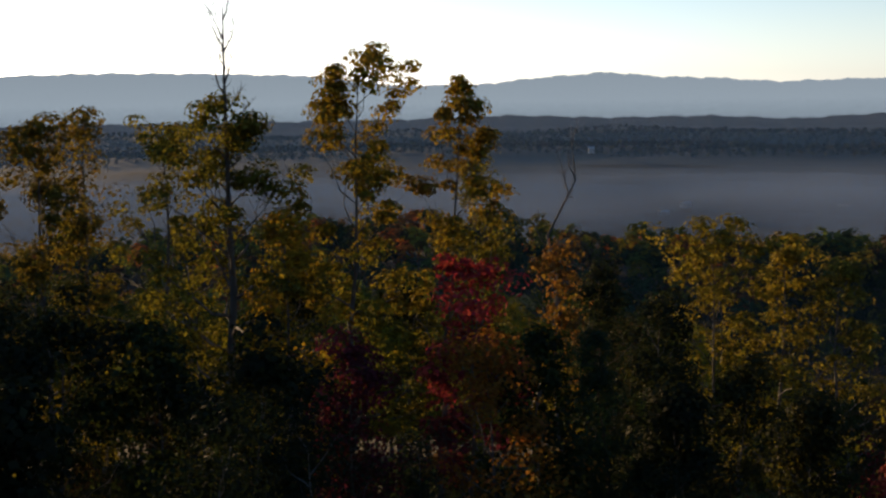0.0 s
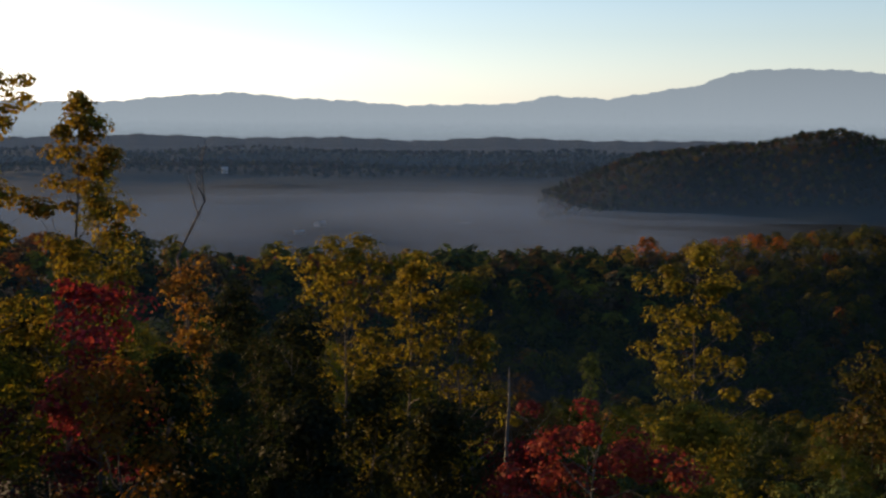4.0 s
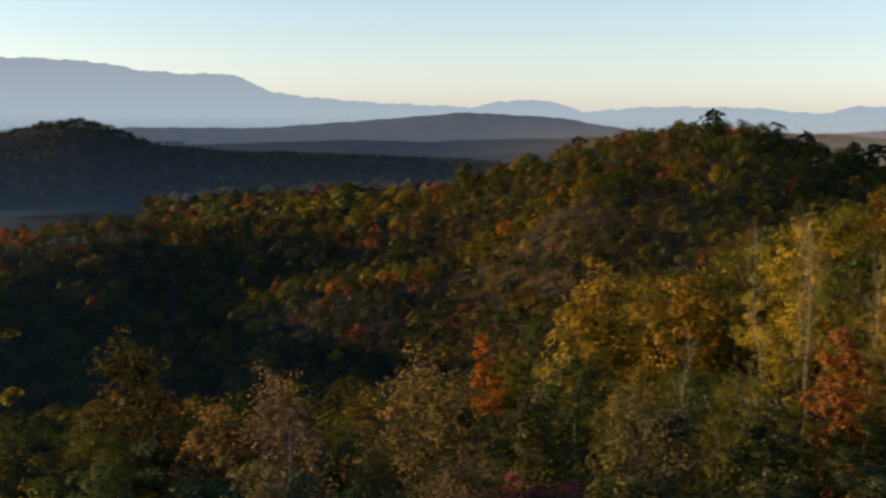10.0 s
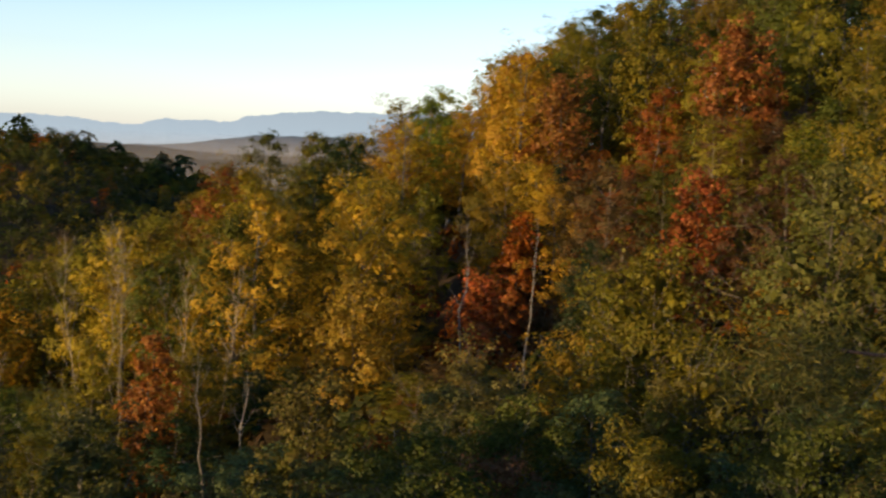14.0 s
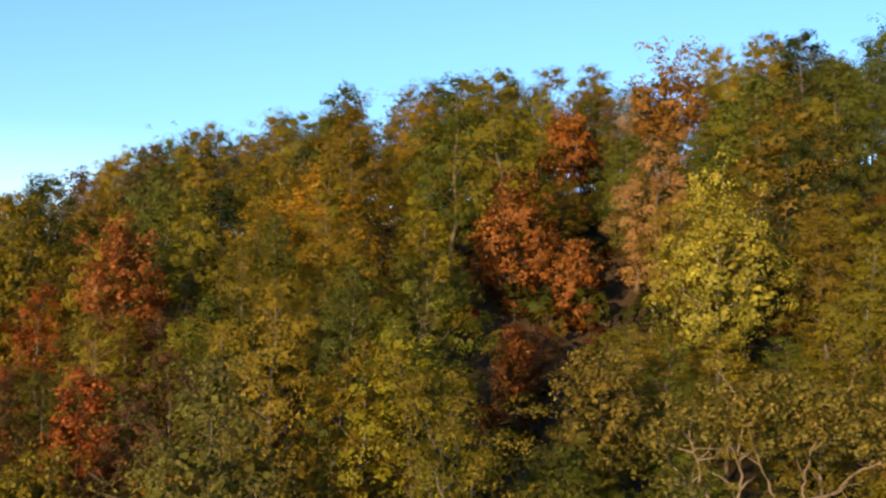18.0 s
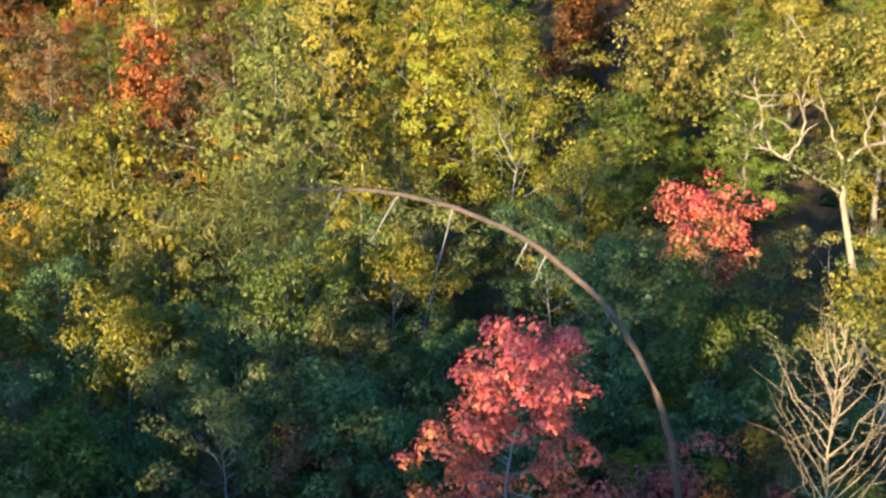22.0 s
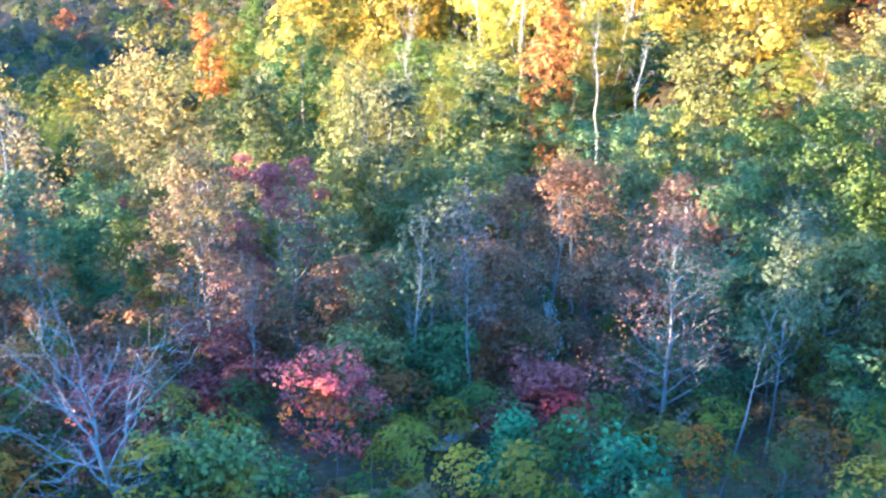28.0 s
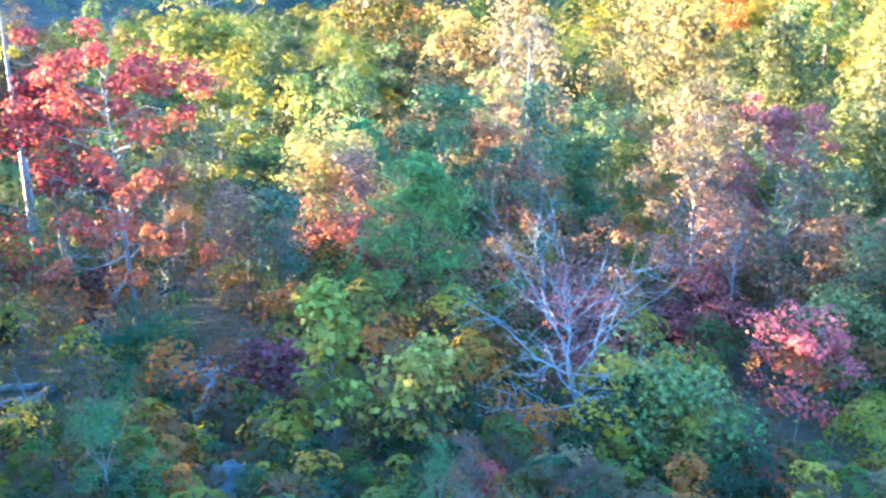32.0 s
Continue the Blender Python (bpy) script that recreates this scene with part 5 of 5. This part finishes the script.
woods("ground_cover", "low dark green and wine-red plants beside the house", 18, 96, 7.2, 13.5, 0.46, 0.85, 260, 0.06, [6, 2, 0.1, 0.1, 1.0, 0.5, 3, 0.3, 6], 44, lambda a, r: off_lane(*place(a, r), 0.35), 0.9)
# colour halved so that gaps between crowns look shaded
woods("hillside_undergrowth", "low green and brown undergrowth beneath the hillside trees, darkened as shade", 18, 152, 40, 126, 3.3, 3.0, 80, 0.5, LOW, 42, dim=0.5)

# leaves lying on the ground
rng = np.random.default_rng(5)
k = 9000
a, d = rng.uniform(-25, 150, k), rng.uniform(8.5, 30, k)
X, Y = d * np.sin(np.radians(a)), d * np.cos(np.radians(a))
c = np.c_[X, Y, EYE + land(a, d) + 0.02]
v, f = leaves(rng, c, np.tile([0, 0, 1.0], (k, 1)), 0.11, 0.75, 4, 1.0, 0.5, 0.25)
cols = np.array([BROWN, RUST, TAN, GOLD, MAROON])[rng.integers(0, 5, k)]
tagged(new("fallen_leaves", mesh_of("fallen_leaves", v, f, LEAF_FAR, False, np.repeat(np.c_[cols, np.ones(k)], 4, 0))), "brown and rust fallen leaves scattered over the slope", "leaves", kind="stuff")


# ---------------------------------------------------------------- the bent pine
def bent_pine():
    root = new("bent_pine")
    bx, by = place(134.7, 17.5)
    root.matrix_world = pose(bx, by, ground_z(bx, by) - 0.2)
    ex, ey = place(113.2, 18.6)
    reach = Vector((ex - bx, ey - by, 0))
    side = np.array(reach.normalized())
    H = EYE + 18 * math.tan(radians(-9.15)) - ground_z(bx, by) + 0.2
    th = np.radians(np.linspace(0, 98, 26))
    pts = np.outer(reach.length * 0.833 * (1 - np.cos(th)) ** 1.22, side)
    pts[:, 2] = H * np.sin(th) ** 0.98
    rng = np.random.default_rng(61)
    pts += np.r_[np.zeros((1, 3)), rng.normal(0, 0.022, (25, 3))]
    v, f = tubes([(pts, np.linspace(0.066, 0.03, 26))], 10)
    part("trunk", mesh_of("bent_trunk", v, f, BARK_PINE, True), root)
    for k, l, dx in [(15, 0.5, -0.22), (16, 0.45, -0.25), (19, 1.7, -0.12), (12, 0.25, 0.1), (21, 0.8, -0.3), (9, 0.18, 0.12), (23, 0.9, -0.3)]:
        p = pts[k]
        q = np.linspace(0, 1, 6)[:, None]
        path = p + q * np.array([side[0] * -dx * l * 2, side[1] * -dx * l * 2, -l]) + rng.normal(0, 0.02, (6, 3)) * q
        v, f = tubes([(path, np.linspace(0.02, 0.006, 6))], 6)
        part("dead_branch", mesh_of("dead_branch", v, f, BARK_GREY, True), root)
    c = pts[-1] + rng.normal(0, 1, (2600, 3)) * np.array([0.75, 0.75, 0.5]) + np.array([side[0] * 0.5, side[1] * 0.5, -0.35])
    v, f = leaves(rng, c, unit(c - pts[-1]), 0.2, 0.16, 4)
    t = np.repeat(two_tone(rng, c, H, (0.12, 0.12, 0.03), (0.2, 0.17, 0.03)), 4, 0)
    part("needles", mesh_of("bent_needles", v, f, LEAF_FAR, False, t), root)
    tagged(root, "brown pine trunk bent over in a high arch", "tree")


bent_pine()


# ---------------------------------------------------------------- the pale-limbed oak
def pale_oak():
    """An oak with a flat crown on a pale, forked, crooked trunk."""
    R = 30.0
    root = new("oak_tree")
    bx, by = place(142.6, R)
    root.matrix_world = pose(bx, by, ground_z(bx, by) - 0.2)
    rng = np.random.default_rng(64)

    def at(az, el, near=0.0):
        x, y = place(az, R - near)
        return (x - bx, y - by, EYE + (R - near) * math.tan(radians(el - 1.4)) - root.matrix_world.translation.z)

    trunk = np.array([(0, 0, 0), at(142.8, -15.1), at(142.8, -12.9), at(142.1, -10.2), at(141.5, -7.5), at(141.6, -5.8)])
    v, f = tubes([(trunk, [0.14, 0.115, 0.10, 0.09, 0.08, 0.07])], 10)
    part("trunk", mesh_of("oak_trunk", v, f, BARK_BEIGE, True), root)
    limbs = [[at(141.5, -5.8), at(140.9, -4.8), at(140.5, -3.7), at(140.0, -2.3, 0.4), at(139.6, -0.6, 0.6)], [at(141.5, -5.8), at(142.4, -4.9), at(142.3, -4.0), at(142.8, -2.6, 0.3), at(143.6, -0.6, 0.4)],
             [at(141.3, -7.2), at(139.6, -6.2, 0.5), at(138.4, -5.5, 0.8), at(137.2, -4.9, 0.8), at(136.2, -3.6, 0.9)], [at(138.6, -5.6, 0.8), at(139.3, -5.0, 0.9), at(139.5, -3.9, 0.8), at(139.2, -2.8, 0.8), at(138.6, -1.2, 0.6)],
             [at(138.0, -5.3, 0.8), at(137.5, -4.2, 0.9), at(137.4, -3.2, 0.9), at(137.0, -2.2, 0.9), at(137.2, -0.9, 0.8)], [at(142.7, -12.3), at(143.7, -11.0, 0.3), at(144.2, -9.5, 0.3), at(144.7, -7.8, 0.2), at(145.4, -6.0, 0.2)],
             [at(142.4, -4.9), at(143.8, -4.4, -0.6), at(145.0, -3.4, -0.8), at(146.0, -2.8, -0.8), at(147.0, -1.4, -0.8)]]
    tips = []
    for k, q in enumerate(limbs):
        q = np.array(q)
        u = np.linspace(0, 4, 13)
        path = np.c_[np.interp(u, range(5), q[:, 0]), np.interp(u, range(5), q[:, 1]), np.interp(u, range(5), q[:, 2])]
        path[1:] += rng.normal(0, 0.035, (12, 3))
        sub = []
        for j in range(7):
            s = path[rng.integers(4, 13)]
            e = s + unit(rng.normal(0, 1, 3) * np.array([1, 1, 0.5]) + np.array([0, 0, 0.6])) * rng.uniform(0.5, 1.5)
            sub.append((np.array([s, (s + e) / 2 + rng.normal(0, 0.1, 3), e]), [0.028, 0.018, 0.006]))
            tips.append(e)
        v, f = tubes([(path, np.linspace(0.045, 0.016, 13))] + sub, 7)
        part("limb", mesh_of("oak_limb", v, f, BARK_BEIGE, True), root)
    m = 130
    flat = np.c_[rng.uniform(-3.2, 2.6, m), rng.uniform(-2.0, 2.0, m), rng.normal(0, 0.5, m)]
    mid = np.array(at(141.5, -1.6))
    side = np.array([math.cos(radians(142)), -math.sin(radians(142)), 0])
    out = np.array([math.sin(radians(142)), math.cos(radians(142)), 0])
    flat = mid + flat[:, :1] * side * 1.0 + flat[:, 1:2] * out + (flat[:, 2:] + 0.6 - 0.10 * flat[:, :1] ** 2) * np.array([0, 0, 1.0])
    low = np.array(at(141.0, -6.4, 0.5)) + rng.normal(0, 0.35, (9, 3))
    spots = np.concatenate([flat, np.array(tips)[:26], low])
    v, f, c = crown_leaves(rng, spots, 12000, 0.12, 190, 0.42, 4, 0.7)
    t = np.repeat(two_tone(rng, c, 8, (0.13, 0.14, 0.03), (0.24, 0.20, 0.035)), 4, 0)
    part("crown", mesh_of("oak_crown", v, f, LEAF_FAR, False, t), root)
    tagged(root, "broad olive oak with pale crooked forked limbs", "tree")


pale_oak()

# ---------------------------------------------------------------- deck and its post
WOOD, n, l, b = material("varnished_wood", 0.5)
f = noise_of(n, l, 9, 6, (1, 1, 0.06))
l.new(ramp(n, l, f, [(0.3, (0.05, 0.013, 0.003)), (0.7, (0.15, 0.043, 0.010))]), b.inputs["Base Color"])
bump(n, l, b, f, 0.25, 0.004)
b.inputs["Specular IOR Level"].default_value = 0.2
DECKWOOD, n, l, b = material("deck_wood", 0.6)
f = noise_of(n, l, 7, 6, (0.1, 1, 1))
l.new(ramp(n, l, f, [(0.3, (0.12, 0.07, 0.04)), (0.7, (0.26, 0.17, 0.10))]), b.inputs["Base Color"])
bump(n, l, b, f, 0.3, 0.004)


def log_post():
    root = new("deck_post")
    px, py = 1.015, -1.568
    root.matrix_world = pose(px, py, EYE - 1.62)
    hs = np.linspace(0, 2.7, 28)
    rr = 0.122 + 0.004 * np.sin(hs * 2.1) + 0.002 * np.sin(hs * 7)
    pts = np.c_[0.006 * np.sin(hs * 1.7), 0.006 * np.cos(hs * 1.3), hs]
    v, f = tubes([(pts, rr)], 32)
    part("shaft", mesh_of("post_shaft", v, f, WOOD, True), root, "round varnished log")
    for k, (h, s) in enumerate([(0.0, 0.30), (2.66, 0.32)]):
        bm = bmesh.new()
        bmesh.ops.create_cube(bm, size=1, matrix=Matrix.LocRotScale((0, 0, h + 0.02), None, (s, s, 0.05)))
        bmesh.ops.bevel(bm, geom=bm.edges[:], offset=0.006, segments=2, affect="EDGES")
        me = bpy.data.meshes.new("plate")
        bm.to_mesh(me), bm.free()
        me.materials.append(WOOD)
        part("base_plate" if k == 0 else "cap_plate", me, root)
    tagged(root, "round varnished brown log post of the deck", "post")


log_post()
deck = tagged(new("deck_floor"), "brown board floor of the raised deck", "floor", kind="structure")
bm = bmesh.new()
bmesh.ops.create_cube(bm, size=1, matrix=Matrix.Diagonal((0.138, 3.6, 0.036, 1)))
bmesh.ops.bevel(bm, geom=bm.edges[:], offset=0.004, segments=1, affect="EDGES")
board = bpy.data.meshes.new("deck_board")
bm.to_mesh(board), bm.free()
board.materials.append(DECKWOOD)
for k in range(20):
    o = new("deck_board", board)
    o.parent = deck
    o.matrix_world = pose(1.2 - k * 0.145, -1.9, EYE - 1.638)

# beams and posts that carry the deck
frame_under = tagged(new("deck_support"), "brown timber beams and posts under the raised deck", "support", kind="structure")
for y in (-0.5, -3.3):
    v, f = tubes([(np.c_[np.linspace(-1.6, 1.25, 6), np.full(6, y), np.full(6, EYE - 1.77)], np.full(6, 0.11))], 12)
    part("beam", mesh_of("deck_beam", v, f, DECKWOOD, True), frame_under)
    for x in (-1.4, 1.05):
        zs = np.linspace(ground_z(x, y) - 0.4, EYE - 1.8, 8)
        v, f = tubes([(np.c_[np.full(8, x), np.full(8, y), zs], np.full(8, 0.12))], 14)
        part("post", mesh_of("support_post", v, f, DECKWOOD, True), frame_under)

# unseen log wall by the deck, added to keep low sun off its post
SIDING, n, l, b = material("log_wall", 0.7)
f = noise_of(n, l, 5, 6, (0.1, 1, 1))
l.new(ramp(n, l, f, [(0.3, (0.10, 0.05, 0.025)), (0.7, (0.22, 0.12, 0.06))]), b.inputs["Base Color"])
bump(n, l, b, f, 0.4, 0.01)
wall = tagged(new("wall_shade"), "unseen brown log wall added to shade the deck post", "wall", kind="structure")
v, f = tubes([(np.c_[np.linspace(-2.6, 0, 12), np.zeros(12), np.zeros(12)], np.full(12, 0.105))], 16)
course = mesh_of("wall_log", v, f, SIDING, True)
for k in range(-17, 15):
    o = new("wall_log", course)
    o.parent = wall
    o.matrix_world = pose(-0.5, 1.2, EYE - 1.52 + k * 0.198)

# ---------------------------------------------------------------- lane, stones, logs
GRAVEL, n, l, b = material("gravel", 0.95)
f = noise_of(n, l, 14, 8)
l.new(ramp(n, l, f, [(0.3, (0.10, 0.097, 0.09)), (0.7, (0.21, 0.2, 0.185))]), b.inputs["Base Color"])
bump(n, l, b, f, 0.9, 0.03)
t = np.linspace(0, len(LANE) - 1, 90)
cx, cy = np.interp(t, range(len(LANE)), LANE_XY[:, 0]), np.interp(t, range(len(LANE)), LANE_XY[:, 1])
d = unit(np.c_[np.gradient(cx), np.gradient(cy)])
V = []
for k in range(90):
    for s in np.linspace(-0.16, 0.16, 7):
        x, y = cx[k] - d[k, 1] * s, cy[k] + d[k, 0] * s
        V.append((x, y, ground_z(x, y) + 0.07 - 0.02 * s * s))
i = np.arange(89)[:, None] * 7 + np.arange(6)[None]
tagged(new("road", mesh_of("road", np.array(V), np.stack([i, i + 1, i + 8, i + 7], -1).reshape(-1, 4), GRAVEL, True)), "pale grey gravel lane winding between the trees", "road", kind="structure")

STONE, n, l, b = material("grey_stone", 0.9)
f = noise_of(n, l, 3, 8)
l.new(ramp(n, l, f, [(0.3, (0.022, 0.021, 0.02)), (0.7, (0.07, 0.068, 0.064))]), b.inputs["Base Color"])
bump(n, l, b, f, 0.8, 0.04)
rng = np.random.default_rng(91)


def rock(az, r, size, label):
    bm = bmesh.new()
    bmesh.ops.create_icosphere(bm, subdivisions=3, radius=size)
    off = Vector(rng.uniform(-50, 50, 3))
    for v in bm.verts:
        v.co *= 1 + 0.35 * noise.noise(v.co * (1.6 / size) + off) + 0.12 * noise.noise(v.co * (4 / size) + off)
        v.co.z *= 0.6
    me = bpy.data.meshes.new("rock")
    bm.to_mesh(me), bm.free()
    me.materials.append(STONE)
    x, y = place(az, r)
    ob = new("rock", me)
    ob.matrix_world = pose(x, y, ground_z(x, y) + size * 0.15, 0, 0, rng.uniform(0, 360))
    tagged(ob, label, "rock", "rocks on the slope")


for a, r, s in [(38, 10.8, 0.26), (36.4, 11.0, 0.2), (81, 43, 0.8), (82.4, 44, 0.6), (80, 45, 0.7), (83.5, 42, 0.5), (33, 11.4, 0.3), (84.6, 41, 0.5)]:
    rock(a, r, s, "rough grey stone lying in leaf litter")


def log(az, r, length, radius, turn, lift):
    hs = np.linspace(-length / 2, length / 2, 10)
    pts = np.c_[hs, rng.normal(0, 0.02, 10), rng.normal(0, 0.02, 10)]
    v, f = tubes([(pts, radius * np.linspace(1.05, 0.8, 10))], 10)
    x, y = place(az, r)
    root = new("fallen_log")
    root.matrix_world = pose(x, y, ground_z(x, y) + radius + lift, 0, rng.normal(0, 3), turn)
    part("bole", mesh_of("log", v, f, BARK_GREY, True), root)
    for k in range(3):
        q = pts[rng.integers(1, 9)]
        e = q + unit(rng.normal(0, 1, 3) + np.array([0, 0, 0.8])) * rng.uniform(0.3, 0.8)
        v, f = tubes([(np.array([q, (q + e) / 2 + 0.03, e]), [0.03, 0.02, 0.008])], 5)
        part("stub", mesh_of("stub", v, f, BARK_GREY, True), root)
    tagged(root, "bleached grey log lying in a brush pile", "log", "logs of the brush pile")


for a, r, le, ra, tu, li in [(30, 15.2, 3.2, 0.10, -20, 0), (29, 15.5, 2.8, 0.08, -34, 0.14), (30.8, 15.6, 2.6, 0.09, -8, 0.2), (25, 15.6, 3.0, 0.09, -26, 0), (24.2, 16, 2.6, 0.07, -45, 0.12), (31.8, 14.2, 2.2, 0.08, 40, 0.0), (23, 15.4, 2.4, 0.1, 15, 0.1)]:
    log(a, r, le, ra, tu, li)

# a pale blue drum beside the saplings
BLUE, n, l, b = material("blue_plastic", 0.4)
l.new(ramp(n, l, noise_of(n, l, 6, 4), [(0.3, (0.07, 0.10, 0.14)), (0.7, (0.10, 0.13, 0.17))]), b.inputs["Base Color"])
hs = np.array([0, 0.02, 0.04, 0.28, 0.3, 0.32, 0.56, 0.58, 0.6, 0.84, 0.86, 0.87])
rr = np.array([0.26, 0.285, 0.29, 0.29, 0.305, 0.29, 0.29, 0.305, 0.29, 0.29, 0.27, 0.02])
v, f = tubes([(np.c_[0 * hs, 0 * hs, hs], rr)], 24)
drum = new("plastic_drum")
x, y = place(41.0, 20.5)
drum.matrix_world = pose(x, y, ground_z(x, y) - 0.02) @ Matrix.Diagonal((0.7, 0.7, 0.7, 1))
part("drum_body", mesh_of("drum_body", v, f, BLUE, True), drum)
tagged(drum, "pale blue plastic drum among the saplings", "drum")


# ---------------------------------------------------------------- farm buildings in the valley
WHITE, n, l, b = material("white_siding", 0.6)
l.new(ramp(n, l, noise_of(n, l, 0.6, 4), [(0.3, (0.26, 0.27, 0.28)), (0.7, (0.36, 0.37, 0.38))]), b.inputs["Base Color"])
ROOF, n, l, b = material("tin_roof", 0.9)
l.new(ramp(n, l, noise_of(n, l, 0.8, 4), [(0.3, (0.22, 0.23, 0.25)), (0.7, (0.32, 0.33, 0.35))]), b.inputs["Base Color"])
PANE, n, l, b = material("dark_pane", 0.15)
b.inputs["Base Color"].default_value = (0.02, 0.025, 0.03, 1)


def boxed(name, sx, sy, sz, x, y, z, mat, parent, bevel=0.05):
    bm = bmesh.new()
    bmesh.ops.create_cube(bm, size=1, matrix=Matrix.LocRotScale((x, y, z), None, (sx, sy, sz)))
    bmesh.ops.bevel(bm, geom=bm.edges[:], offset=bevel, segments=1, affect="EDGES")
    me = bpy.data.meshes.new(name)
    bm.to_mesh(me), bm.free()
    me.materials.append(mat)
    return part(name, me, parent)


def farm(az, r, w, d, h, turn, lift, label):
    root = new("farm_building")
    x, y = place(az, r)
    root.matrix_world = pose(x, y, ground_z(x, y) + lift, 0, 0, turn)
    boxed("wall", w, d, h, 0, 0, h / 2, WHITE, root)
    bm = bmesh.new()
    vs = [bm.verts.new(p) for p in [(-w / 2 - 0.5, -d / 2 - 0.5, h), (w / 2 + 0.5, -d / 2 - 0.5, h), (w / 2 + 0.5, d / 2 + 0.5, h), (-w / 2 - 0.5, d / 2 + 0.5, h), (-w / 2 - 0.5, 0, h + d * 0.3), (w / 2 + 0.5, 0, h + d * 0.3)]]
    for q in [(0, 1, 5, 4), (2, 3, 4, 5), (0, 4, 3), (1, 2, 5), (3, 2, 1, 0)]:
        bm.faces.new([vs[k] for k in q])
    me = bpy.data.meshes.new("roof")
    bm.to_mesh(me), bm.free()
    me.materials.append(ROOF)
    part("roof", me, root)
    for k in (-0.3, 0.3):
        boxed("window", w * 0.14, 0.2, h * 0.3, k * w, -d / 2 - 0.02, h * 0.55, PANE, root, 0.02)
    boxed("door", w * 0.12, 0.2, h * 0.6, 0, -d / 2 - 0.02, h * 0.3, PANE, root, 0.02)
    tagged(root, label, "farm building")


farm(10.1, 1500, 8, 7, 7, -8, 6, "white house on the far side of the misty valley")
farm(13.8, 900, 8, 5, 2.0, 12, 0, "long pale farm shed in the misty valley")
farm(17.2, 830, 10, 6, 3, -20, 3, "small pale farm shed in the misty valley")
farm(14.9, 930, 9, 6, 3, 30, 3, "small pale farm shed beside the long shed")
